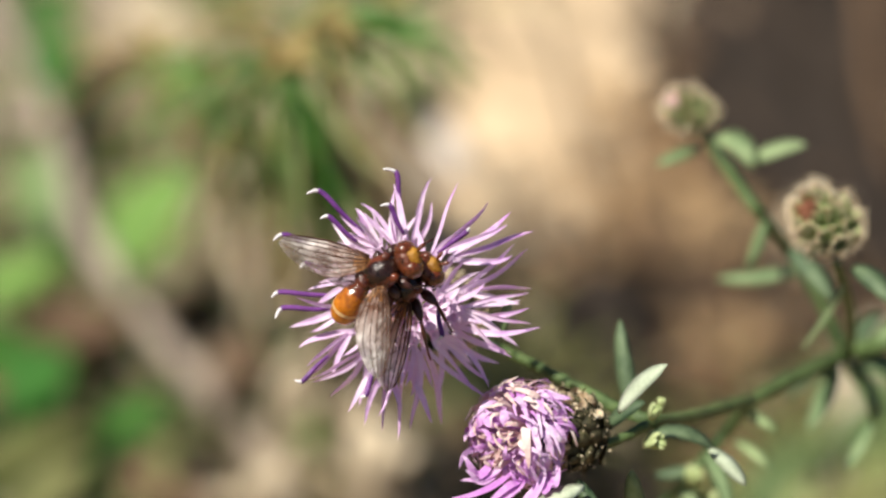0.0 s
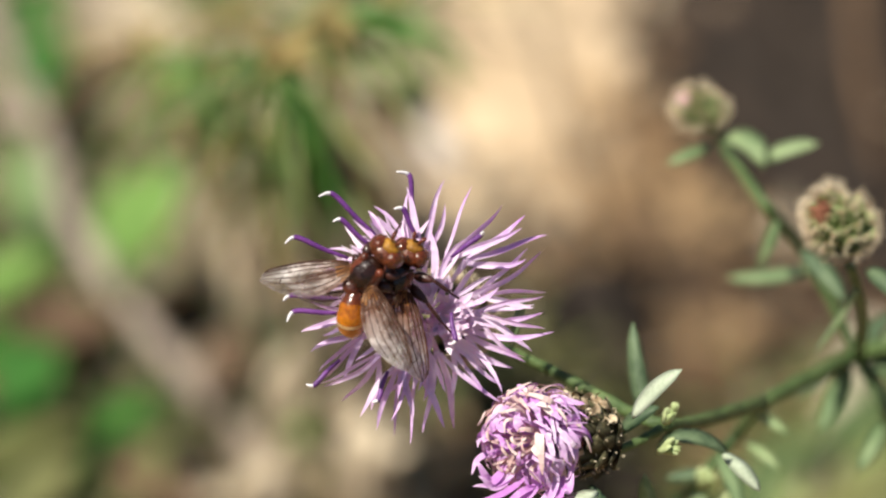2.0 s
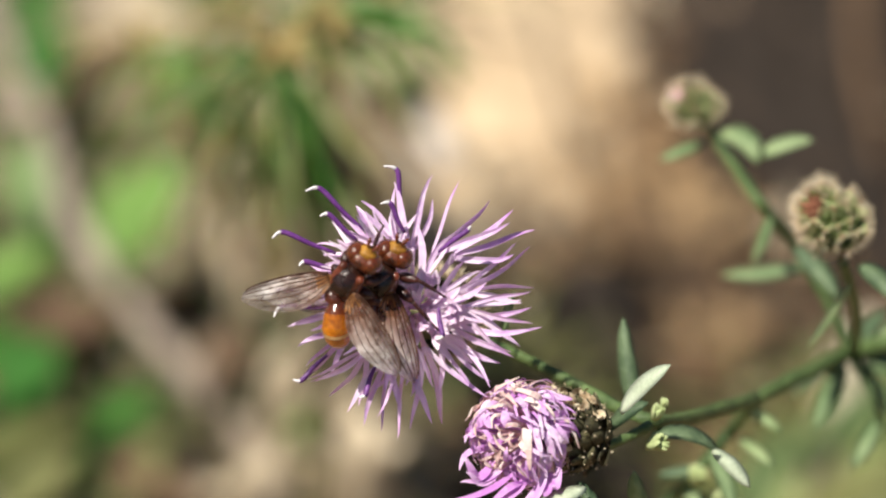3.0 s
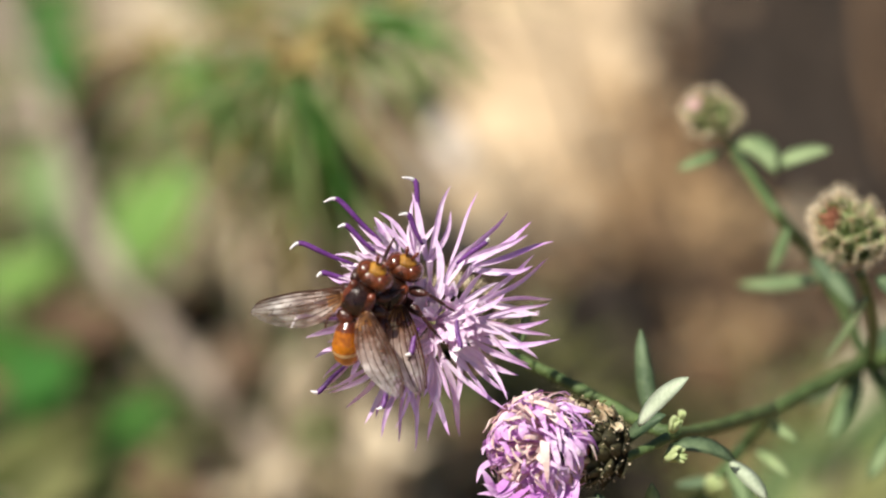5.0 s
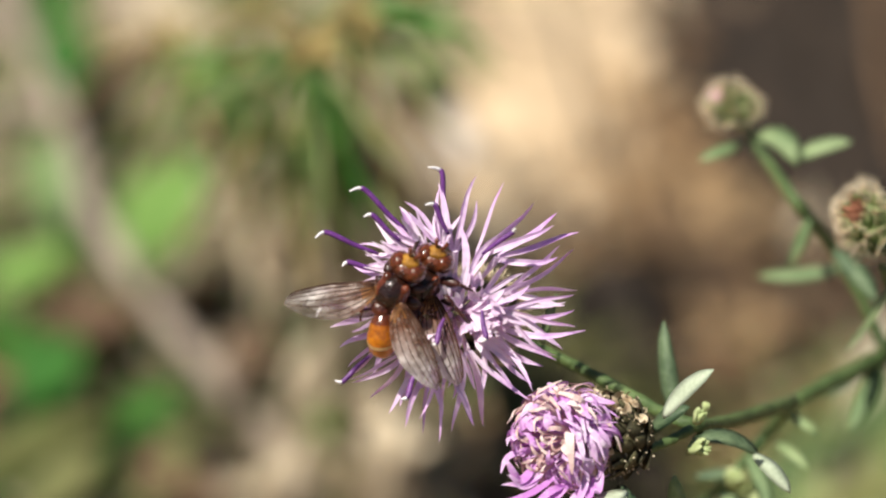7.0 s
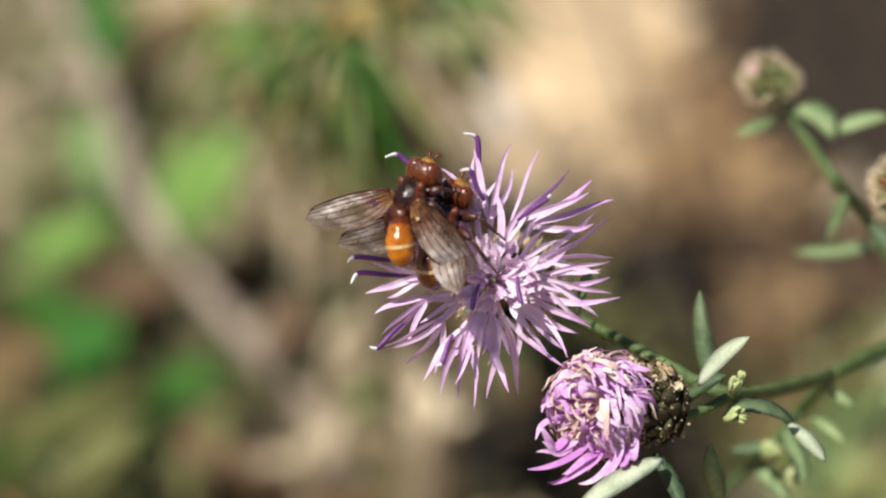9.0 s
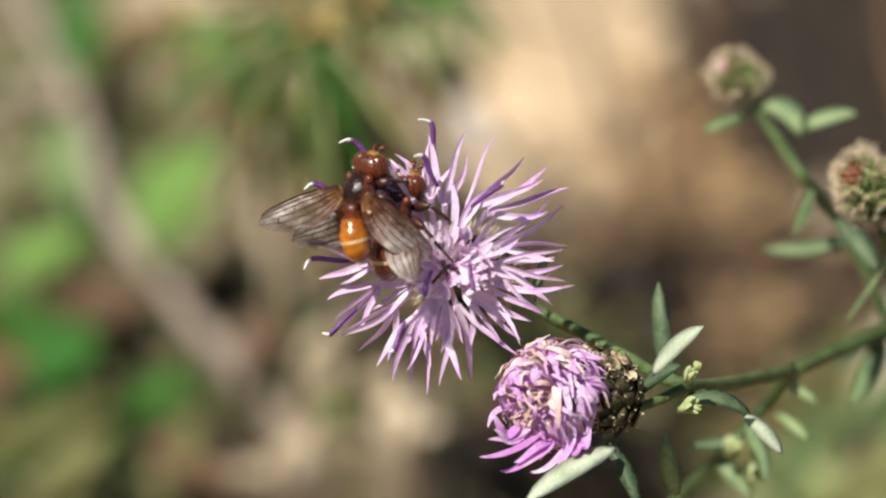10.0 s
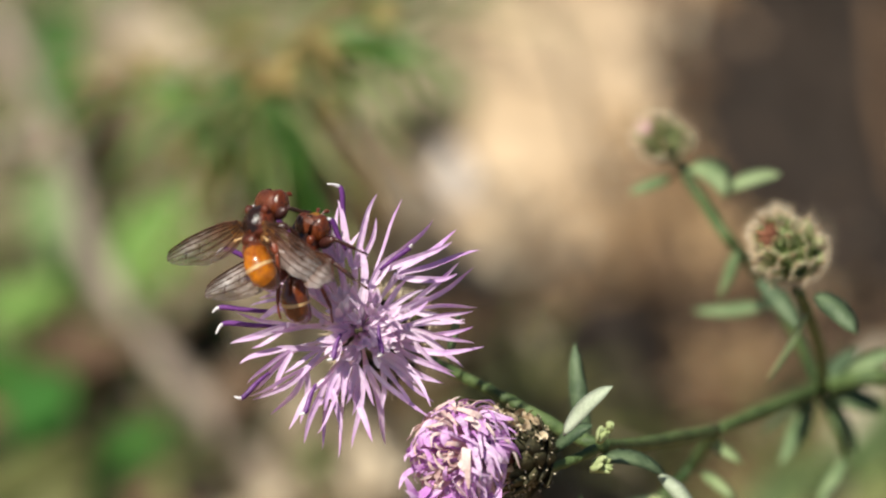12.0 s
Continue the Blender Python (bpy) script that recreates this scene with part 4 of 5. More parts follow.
ground_leaf(behind(60, 555, 0.012), 0.012, 0.008, 30, M_BROWNLEAF, "rust-brown dead leaf on the soil", 10)
for a, b, l, w, turn in ((130, 575, 0.020, 0.012, 20), (95, 545, 0.016, 0.010, 100), (250, 855, 0.022, 0.010, 150), (395, 625, 0.016, 0.009, 70), (600, 300, 0.018, 0.010, 80)):
    ground_leaf(behind(a, b, 0.02), l, w, turn, M_BROWNLEAF, "dark brown dead leaf on the soil", 12)
for a, b, turn in ((600, 250, 80), (620, 315, 110), (575, 225, 60)):
    ground_leaf(behind(a, b, 0.09), 0.019, 0.012, turn, M_BROWNLEAF, "dark brown withered leaf among the grass", 12)
# A sun patch at the lower right, put into the light colour of these leaves.
sunny_rng = random.Random(61)
for k in range(16):
    ground_leaf(behind(sunny_rng.uniform(1230, 1580), sunny_rng.uniform(880, 1010), 0.03), sunny_rng.uniform(0.014, 0.024), sunny_rng.uniform(0.006, 0.011), sunny_rng.uniform(0, 180),
                M_LIME if k % 3 else M_STRAW, "yellow-green leaf low over the soil, sun patch in its light colour" if k % 3 else "pale dead leaf low over the soil, sun patch in its light colour", 6)
PALE_DEAD = "pale dry dead leaf among the grass"
for a, b, l, w, turn in ((60, 185, 0.040, 0.022, 5), (140, 165, 0.032, 0.018, 170), (15, 225, 0.036, 0.018, 20), (180, 30, 0.034, 0.013, 60), (405, 35, 0.030, 0.012, 20), (250, 235, 0.028, 0.010, 150), (375, 205, 0.026, 0.009, 110), (585, 165, 0.030, 0.009, 75),
                         (30, 150, 0.034, 0.012, 120), (640, 60, 0.024, 0.010, 50), (430, 400, 0.030, 0.008, 80), (320, 480, 0.022, 0.010, 30), (470, 560, 0.028, 0.010, 130),
                         (600, 560, 0.024, 0.014, 40), (200, 45, 0.030, 0.016, 70), (420, 45, 0.030, 0.018, 15), (250, 110, 0.028, 0.016, 40), (330, 190, 0.026, 0.014, 100), (590, 170, 0.028, 0.016, 80), (730, 110, 0.03, 0.014, 95), (560, 90, 0.02, 0.012, 30), (610, 840, 0.026, 0.012, 160), (500, 700, 0.026, 0.010, 60), (340, 880, 0.026, 0.010, 10)):
    ground_leaf(behind(a, b, 0.008), l, w * 0.6, turn, M_STRAW, PALE_DEAD, 8)
for a, b, l, w, turn in ((245, 70, 0.030, 0.016, 120), (560, 130, 0.024, 0.014, 95), (650, 110, 0.022, 0.012, 60), (600, 40, 0.026, 0.014, 140), (440, 130, 0.022, 0.009, 100), (655, 250, 0.024, 0.016, 85), (690, 290, 0.018, 0.012, 40),
                         (510, 170, 0.020, 0.010, 75), (250, 20, 0.030, 0.014, 130), (400, 420, 0.026, 0.008, 95), (540, 610, 0.022, 0.010, 45), (630, 690, 0.022, 0.010, 120), (450, 840, 0.024, 0.010, 75)):
    ground_leaf(behind(a, b, 0.03), l, w * 0.8, turn, M_STRAW, "bleached dead leaf lodged in the grass", 8)
for a, b, l, w, turn in ((632, 770, 0.013, 0.009, 70), (600, 715, 0.010, 0.006, 140), (680, 800, 0.009, 0.005, 20), (450, 840, 0.012, 0.005, 60)):
    ground_leaf(behind(a, b, 0.055), l, w, turn, M_STRAW, "bleached dead leaf lodged in the grass", 8)


def twig(pts, r0, r1, label="pale grey-brown dead twig lying over the litter", material=M_TWIG):
    """A crooked dead twig with a few broken side stubs."""
    line = curve_pts(pts, 10 * (len(pts) - 1))
    n = len(line) - 1
    o = line[0].copy()
    line = [p - o for p in line]
    rng = random.Random(int(o.x * 1e4) + n)
    root = new("twig")
    root.location = o
    tagged(root, label, "twig")
    radius = [K * (r0 + (r1 - r0) * i / n + 0.16 * r0 * noise.noise((line[i] + o) * 130)) for i in range(n + 1)]
    bm = bmesh.new()
    tube(bm, line, radius, 9, rough=0.12)
    part("shaft", bm, material, root)
    for i in range(6, n - 3, 9):
        along = (line[i + 1] - line[i - 1]).normalized()
        away = (Vector((rng.uniform(-1, 1), rng.uniform(-1, 1), rng.uniform(0.2, 0.8))) + along * 0.6).normalized()
        bm = bmesh.new()
        tip = line[i] + away * radius[i] * rng.uniform(2.0, 4.0)
        tube(bm, [line[i], line[i].lerp(tip, 0.35), line[i].lerp(tip, 0.8), tip], [radius[i] * q for q in (0.9, 0.6, 0.45, 0.3)], 7, rough=0.2)
        part("side_stub", bm, material, root)
    return root


twig([behind(-70, -40, 0.012), behind(0, 90, 0.014), behind(62, 215, 0.018), behind(112, 380, 0.022), behind(200, 520, 0.020), behind(305, 645, 0.014), behind(420, 775, 0.006), behind(500, 900, 0.002)], 0.0028, 0.0028)
twig([behind(-80, 205, 0.012), behind(60, 205, 0.012), behind(200, 195, 0.008), behind(300, 205, 0.002)], 0.0034, 0.0016)
twig([behind(310, 330, 0.004), behind(360, 450, 0.006), behind(420, 620, 0.002)], 0.0022, 0.0016)
twig([behind(1540, 560, 0.06), behind(1480, 720, 0.045), behind(1440, 860, 0.03), behind(1400, 1060, 0.001)], 0.0028, 0.0038, "pale dead stalk leaning over the litter", M_STALK)
twig([behind(1500, -60, 0.01), behind(1515, 120, 0.012), behind(1560, 330, 0.002)], 0.0022, 0.0018, "brown dead twig on dark ground", M_BROWNLEAF)
twig([behind(150, -60, 0.01), behind(200, 60, 0.012), behind(290, 170, 0.002)], 0.0026, 0.0018)


def tuft(name, place, n, length, width, lean, material, label, seed, droop=0.35, low=0.35, high=1.25):
    """A tuft of narrow blades that fan out of one foot: one mesh, too many to count."""
    rng = random.Random(seed)
    bm = bmesh.new()
    z0 = relief(place.x, place.y)
    for k in range(n):
        a = rng.uniform(0, 6.283)
        p = rng.uniform(low, high)
        d = (Vector((math.cos(a) * math.sin(p), math.sin(a) * math.sin(p), math.cos(p))) + Vector(lean)).normalized()
        ll = K * length * rng.uniform(0.55, 1.1)
        foot = Vector((rng.gauss(0, 0.002), rng.gauss(0, 0.002), -0.002))
        pts = [foot + d * ll * u - Vector((0, 0, droop * ll * u * u)) for u in (0, 0.2, 0.4, 0.6, 0.8, 1)]
        for q in pts[1:]:
            q.z = max(q.z, relief(place.x + q.x, place.y + q.y) - z0 + 0.001)
        w = K * width * rng.uniform(0.7, 1.2)
        blade(bm, pts, [w * 0.8, w, w, 0.8 * w, 0.5 * w, 0.0003], (d.y, -d.x, 0.5), 0.0004, 0.2)
    ob = part(name, bm, material)
    ob.location = (place.x, place.y, z0)
    return tagged(ob, label, "grass", kind="stuff")


TUFT = "tuft of narrow green grass blades"


def grass_shoot(a, b, h, n, length, width, seed, arc=(0, 360), dry=False):
    """A tall stalk whose long blades spread from one ochre joint."""
    rng = random.Random(seed)
    root = new("grass_shoot")
    foot = behind(a, b)
    foot.z = relief(foot.x, foot.y)
    root.location = foot
    tagged(root, "dry grass shoot with straw-coloured drooping blades" if dry else "tall grass shoot, green blades spreading from an ochre joint", "grass")
    top = behind(a, b, h) - foot
    bm = bmesh.new()
    tube(bm, curve_pts([(0, 0, -0.003), top * 0.5 + Vector((0.001, 0.002, 0)), top], 8), [0.0007] * 6 + [0.0008, 0.0012, 0.0010], 7)
    part("stalk", bm, M_STRAW if dry else M_GRASS, root)
    bm = bmesh.new()
    for k in range(5):
        d = VIEW.to_3x3() @ Vector((rng.uniform(-1, 1), rng.uniform(-1, 1), 0.4))
        blade(bm, [top, top + d * 0.0025, top + d * 0.005], [0.0022, 0.0026, 0.0004], (d.y, -d.x, 0.7), 0.0004, 0.2)
    part("joint_sheath", bm, M_OCHRE, root, "ochre dry sheath at the joint")
    for k in range(n):
        ang = radians(arc[0] + (arc[1] - arc[0]) * (k + rng.uniform(0.1, 0.9)) / n)
        d = (VIEW.to_3x3() @ Vector((math.cos(ang), math.sin(ang), rng.uniform(-0.35, 0.15)))).normalized()
        ll = length * rng.uniform(0.6, 1.15)
        pts = [top + d * ll * u - Vector((0, 0, rng.uniform(0.1, 0.35) * ll * u * u)) for u in (0, 0.2, 0.4, 0.6, 0.8, 1)]
        bm = bmesh.new()
        w = width * rng.uniform(0.7, 1.3)
        blade(bm, pts, [w * 0.7, w, w, 0.8 * w, 0.5 * w, 0.0002], (d.y + rng.uniform(-0.3, 0.3), -d.x, 0.7), 0.0003, 0.2)
        part("grass_blade", bm, (M_STRAW, M_OCHRE, M_STRAW, M_DRYLEAF)[k % 4] if dry else (M_GRASS, M_LIME, M_LUSH, M_DEEP, M_GRASS, M_LIME, M_LUSH)[k % 7], root)
    return root


grass_shoot(480, 95, 0.20, 20, 0.0200, 0.0015, 51, (165, 315))
grass_shoot(545, 25, 0.20, 12, 0.0170, 0.0015, 52, (180, 380))
grass_shoot(500, 170, 0.19, 13, 0.0190, 0.0017, 53, (235, 305))
grass_shoot(345, 115, 0.18, 13, 0.0110, 0.0020, 54, (100, 330))
grass_shoot(660, 10, 0.18, 8, 0.0150, 0.0016, 55, (200, 350))
grass_shoot(385, 255, 0.15, 10, 0.0200, 0.0016, 56, (220, 300), True)
grass_shoot(445, 240, 0.16, 8, 0.0220, 0.0016, 57, (240, 300), True)
grass_shoot(580, 120, 0.14, 8, 0.0170, 0.0020, 58, (220, 330), True)
grass_shoot(235, 70, 0.14, 10, 0.0180, 0.0024, 59, (150, 340), True)
grass_shoot(400, 35, 0.13, 9, 0.0150, 0.0028, 60, (160, 380), True)
twig([behind(800, -380, 0.0), behind(650, -90, 0.17), behind(560, 10, 0.20), behind(478, 100, 0.20), behind(430, 165, 0.19)], 0.0010, 0.0013, "ochre grass stem arching over the litter", M_OCHRE)
tuft("grass_tuft", behind(560, 20), 36, 0.085, 0.0030, (-0.25, -0.5, 0), M_GRASS, TUFT, 1)
tuft("grass_tuft", behind(470, 110), 30, 0.065, 0.0028, (-0.3, -0.6, 0), M_GRASS, TUFT, 2)
tuft("grass_tuft", behind(660, -20), 28, 0.07, 0.0028, (0.0, -0.5, 0), M_GRASS, TUFT, 3)
tuft("grass_tuft", behind(340, 110), 26, 0.05, 0.0022, (-0.3, 0.1, 0), M_OLIVE, "tuft of olive grass blades", 4)
tuft("grass_tuft", behind(540, 330), 16, 0.04, 0.0018, (0, -0.5, 0), M_GRASS, TUFT, 5)
tuft("grass_tuft", behind(360, 150), 16, 0.045, 0.0036, (-0.5, 0.3, 0), M_LUSH, "tuft of bright green blades", 11)
tuft("grass_tuft", behind(560, 200), 14, 0.06, 0.0036, (0.0, -0.8, 0), M_DEEP, "tuft of dark green blades", 12)
tuft("grass_tuft", behind(430, 220), 14, 0.06, 0.0034, (-0.4, -0.7, 0), M_OLIVE, "tuft of olive grass blades", 13)
tuft("grass_tuft", behind(90, 0), 30, 0.06, 0.0026, (-0.2, 0.0, 0), M_GRASS, TUFT, 6)
tuft("grass_tuft", behind(1560, 940), 30, 0.06, 0.0024, (0.1, -0.1, 0), M_OLIVE, "tuft of olive grass blades", 7)
tuft("grass_tuft", behind(420, 40), 30, 0.05, 0.0018, (-0.5, -0.2, 0), M_STRAW, "tuft of dry straw-coloured grass", 8)
tuft("grass_tuft", behind(380, 420), 22, 0.05, 0.0018, (-0.1, -0.3, 0), M_STRAW, "tuft of dry straw-coloured grass", 9)
tuft("grass_tuft", behind(130, 800), 26, 0.05, 0.002, (-0.2, -0.3, 0), M_OLIVE, "tuft of olive grass blades", 10)


def patch(a0, a1, b0, b1, n, seed, mix):
    """Low tufts and shoots of several kinds strewn over a stretch of ground."""
    rng = random.Random(seed)
    kinds = {"g": (M_GRASS, TUFT), "o": (M_OLIVE, "tuft of olive grass blades"), "s": (M_STRAW, "tuft of dry straw-coloured grass"),
             "d": (M_DEEP, "tuft of dark green blades"), "l": (M_LIME, "tuft of sunlit yellow-green blades")}
    for k in range(n):
        material, label = kinds[rng.choice(mix)]
        tuft("grass_tuft", behind(rng.uniform(a0, a1), rng.uniform(b0, b1)), rng.randrange(9, 18), rng.uniform(0.025, 0.055), rng.uniform(0.0018, 0.0034),
             (rng.uniform(-0.5, 0.5), rng.uniform(-0.6, 0.2), 0), material, label, seed * 100 + k)


patch(-150, 560, -120, 260, 34, 3, "ggoosss")
patch(-150, 560, -120, 300, 30, 13, "lslsg")
patch(250, 560, -120, 230, 20, 15, "llsg")
patch(1300, 1560, 760, 960, 16, 14, "lol")
patch(-150, 420, 260, 560, 24, 4, "lgosd")
patch(-150, 500, 560, 960, 20, 5, "goodds")
patch(1400, 1750, 700, 900, 8, 6, "gdo")
# yellow-green tufts whose light colour adds to the painted sun patch
patch(1300, 1640, 900, 1060, 30, 9, "loll")
patch(500, 1400, 640, 960, 8, 8, "oss")
patch(420, 700, 690, 920, 14, 16, "olss")


def stone(place, size, material, label, seed):
    bm = bmesh.new()
    got = bmesh.ops.create_icosphere(bm, subdivisions=2, radius=1.0)
    for v in got["verts"]:
        k = 1 + 0.22 * noise.noise(v.co * 1.3 + Vector((seed, 0, 0))) + 0.06 * noise.noise(v.co * 4 + Vector((0, seed, 0)))
        v.co = Vector((v.co.x * size[0], v.co.y * size[1], v.co.z * size[2])) * k * K
    ob = part("stone", bm, material)
    ob.location = (place.x, place.y, relief(place.x, place.y) + K * size[2] * 0.35)
    ob.rotation_euler = (0, 0, seed)
    return tagged(ob, label, "stone", group="stones on the soil")


SANDY = "sunlit sandy yellow stone in the soil"
stone(behind(905, 150), (0.017, 0.026, 0.006), M_SAND, SANDY, 1.0)
stone(behind(965, 250), (0.010, 0.016, 0.005), M_SAND, SANDY, 2.0)
stone(behind(850, 40), (0.011, 0.018, 0.005), M_SAND, SANDY, 3.0)
stone(behind(722, 285), (0.010, 0.014, 0.010), M_CHALK, "small pale stone in the soil", 4.0)
for a, b, r in ((800, 110, 0.016), (815, 215, 0.014), (880, 300, 0.013), (965, 318, 0.011), (770, 40, 0.014), (995, 60, 0.014), (925, 15, 0.018),
                (890, 215, 0.020), (1010, 170, 0.013), (835, -40, 0.018), (1000, -40, 0.016), (720, 150, 0.012), (755, 210, 0.012), (975, 110, 0.014), (985, 205, 0.013), (850, 330, 0.012), (1035, 100, 0.012), (1040, 255, 0.012), (1000, 335, 0.012), (935, 385, 0.010)):
    stone(behind(a, b), (r, r * 1.3, r * 0.3), M_SAND, SANDY, a * 0.013)
for a, b, r in ((700, 735, 0.011), (640, 790, 0.012), (610, 730, 0.008), (560, 860, 0.008), (670, 880, 0.009), (640, 640, 0.007), (620, 850, 0.008), (1240, 25, 0.010), (1285, 620, 0.005), (1190, 330, 0.006), (570, 175, 0.007), (640, 160, 0.006)):
    stone(behind(a, b), (r, r * 1.2, r * 0.5), M_TAN, "tan stone half sunk in the soil", a * 0.017)
pebble_rng = random.Random(17)
for k in range(84):
    a, b = (min(1010, pebble_rng.gauss(862, 110)), pebble_rng.gauss(165, 120))
    r = pebble_rng.uniform(0.003, 0.0075)
    stone(behind(a, b), (r, r * pebble_rng.uniform(0.8, 1.6), r * 0.6), M_SAND, "small sandy pebble on the soil", 10.0 + k)


def bark(place, size, turn, seed):
    """A rough, arched dark slab lying in the litter."""
    bm = bmesh.new()
    got = bmesh.ops.create_grid(bm, x_segments=24, y_segments=14, size=1.0)
    for v in got["verts"]:
        x, y = v.co.x, v.co.y
        edge = 1 + 0.18 * noise.noise(Vector((x * 2, y * 2, seed)))
        v.co = K * Vector((x * size[0] * edge, y * size[1] * edge, size[2] * (1 - y * y) + 0.0016 * noise.noise(Vector((x * 3, y * 14, seed)))))
    bmesh.ops.solidify(bm, geom=bm.faces[:], thickness=0.002)
    ob = part("bark_piece", bm, M_NEARBLACK)
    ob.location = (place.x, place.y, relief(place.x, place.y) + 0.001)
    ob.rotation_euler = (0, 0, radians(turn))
    return tagged(ob, "rough dark brown slab in the litter", "bark")


# Dark slabs added to darken these stretches of the ground.
slab_rng = random.Random(41)
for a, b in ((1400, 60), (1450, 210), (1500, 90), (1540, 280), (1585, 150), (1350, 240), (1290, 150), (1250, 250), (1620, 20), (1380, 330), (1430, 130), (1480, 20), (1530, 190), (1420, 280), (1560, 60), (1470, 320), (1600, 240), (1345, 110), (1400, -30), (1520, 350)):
    bark(behind(a, b), (slab_rng.uniform(0.018, 0.042), slab_rng.uniform(0.006, 0.010), slab_rng.uniform(0.006, 0.010)), slab_rng.uniform(75, 115), a * 0.01)
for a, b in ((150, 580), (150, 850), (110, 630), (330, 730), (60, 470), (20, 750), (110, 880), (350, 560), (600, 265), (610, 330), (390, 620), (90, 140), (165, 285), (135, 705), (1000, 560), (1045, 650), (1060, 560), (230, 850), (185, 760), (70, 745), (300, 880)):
    bark(behind(a, b), (0.010, 0.008, 0.009), slab_rng.uniform(0, 180), a * 0.01)


def litter(name, n, box, size, materials, label, seed):
    """Dead leaves and crumbs strewn over a stretch of ground: one mesh."""
    rng = random.Random(seed)
    bm = bmesh.new()
    for _ in range(n):
        x, y = rng.uniform(box[0], box[1]), rng.uniform(box[2], box[3])
        a, l, w = rng.uniform(0, 6.28), K * size * rng.uniform(0.5, 1.4), K * min(0.007, size * rng.uniform(0.15, 0.5))
        d = Vector((math.cos(a), math.sin(a), rng.uniform(-0.15, 0.3)))
        c = Vector((x, y, relief(x, y) + rng.uniform(0.0005, 0.003)))
        curl = rng.uniform(0.0, 0.25) * l
        pts = [c + d * l * (u - 0.5) + Vector((0, 0, curl * (2 * u - 1) ** 2)) for u in (0, 0.25, 0.5, 0.75, 1)]
        blade(bm, pts, [0.2 * w, 0.9 * w, w, 0.7 * w, 0.0004], (rng.uniform(-0.4, 0.4), rng.uniform(-0.4, 0.4), 1), 0.0005, rng.uniform(-0.2, 0.4), mat=rng.randrange(len(materials)))
    ob = part(name, bm, materials)
    return tagged(ob, label, "litter", kind="stuff")


def strew(name, n, a0, a1, b0, b1, size, materials, label, seed):
    """Litter strewn over the ground that lies behind a stretch of the sheet."""
    p, q = behind(a0, b1), behind(a1, b0)
    return litter(name, n, (min(p.x, behind(a0, b0).x), max(q.x, behind(a1, b1).x), p.y, q.y), size, materials, label, seed)


litter("leaf_litter", 1500, (-0.245, 0.245, 0.061, 0.551), 0.015, [M_DRYLEAF, M_BROWNLEAF, M_STRAW], "curled tan and brown dead leaves on the soil", 21)
strew("pale_litter", 700, -170, 530, -130, 560, 0.017, [M_STRAW], "pale dry straw and leaf scraps on the soil", 34)
litter("pale_litter", 700, (-0.084, 0.007, 0.285, 0.404), 0.022, [M_STRAW], "pale dry straw and leaf scraps on the soil", 23)
litter("pale_litter", 110, (-0.042, 0.003, 0.212, 0.268), 0.018, [M_STRAW, M_DRYLEAF], "pale dry straw and leaf scraps on the soil", 24)
# Near-black crumbs, added to darken more of the ground.
strew("dark_litter", 1100, 1330, 1640, -120, 300, 0.020, [M_NEARBLACK], "near-black crumbs on the soil", 26)
strew("dark_litter", 90, 1200, 1560, 300, 600, 0.014, [M_NEARBLACK, M_BROWNLEAF], "near-black crumbs on the soil", 40)
strew("dark_litter", 120, 1120, 1330, -60, 220, 0.014, [M_NEARBLACK, M_BROWNLEAF], "near-black crumbs on the soil", 28)
strew("dark_litter", 330, 930, 1100, 540, 720, 0.015, [M_NEARBLACK], "near-black crumbs on the soil", 29)
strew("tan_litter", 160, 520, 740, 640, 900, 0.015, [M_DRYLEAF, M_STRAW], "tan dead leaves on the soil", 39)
strew("dark_litter", 600, 780, 1110, 560, 980, 0.016, [M_NEARBLACK], "near-black crumbs on the soil", 35)
strew("pale_litter", 110, 330, 520, 420, 700, 0.016, [M_STRAW], "pale dry straw and leaf scraps on the soil", 36)
strew("tan_litter", 240, 1030, 1270, 190, 470, 0.016, [M_DRYLEAF, M_SOIL], "tan dead leaves on the soil", 30)
strew("tan_litter", 60, 1190, 1350, 560, 660, 0.014, [M_DRYLEAF, M_SOIL], "tan dead leaves on the soil", 31)
litter("brown_litter", 160, (-0.003, 0.052, 0.236, 0.300), 0.013, [M_BROWNLEAF, M_NEARBLACK], "dark brown leaf crumbs on the soil", 25)
strew("pale_litter", 260, 690, 960, 40, 340, 0.015, [M_STRAW, M_SAND], "pale dry straw and leaf scraps on the soil", 37)
strew("pale_litter", 120, 960, 1080, 150, 330, 0.014, [M_SAND, M_DRYLEAF], "sandy leaf scraps on the soil", 38)
litter("straw_litter", 500, (-0.245, 0.245, 0.061, 0.551), 0.03, [M_STRAW, M_BROWNLEAF], "dry straw stalks on the soil", 22)


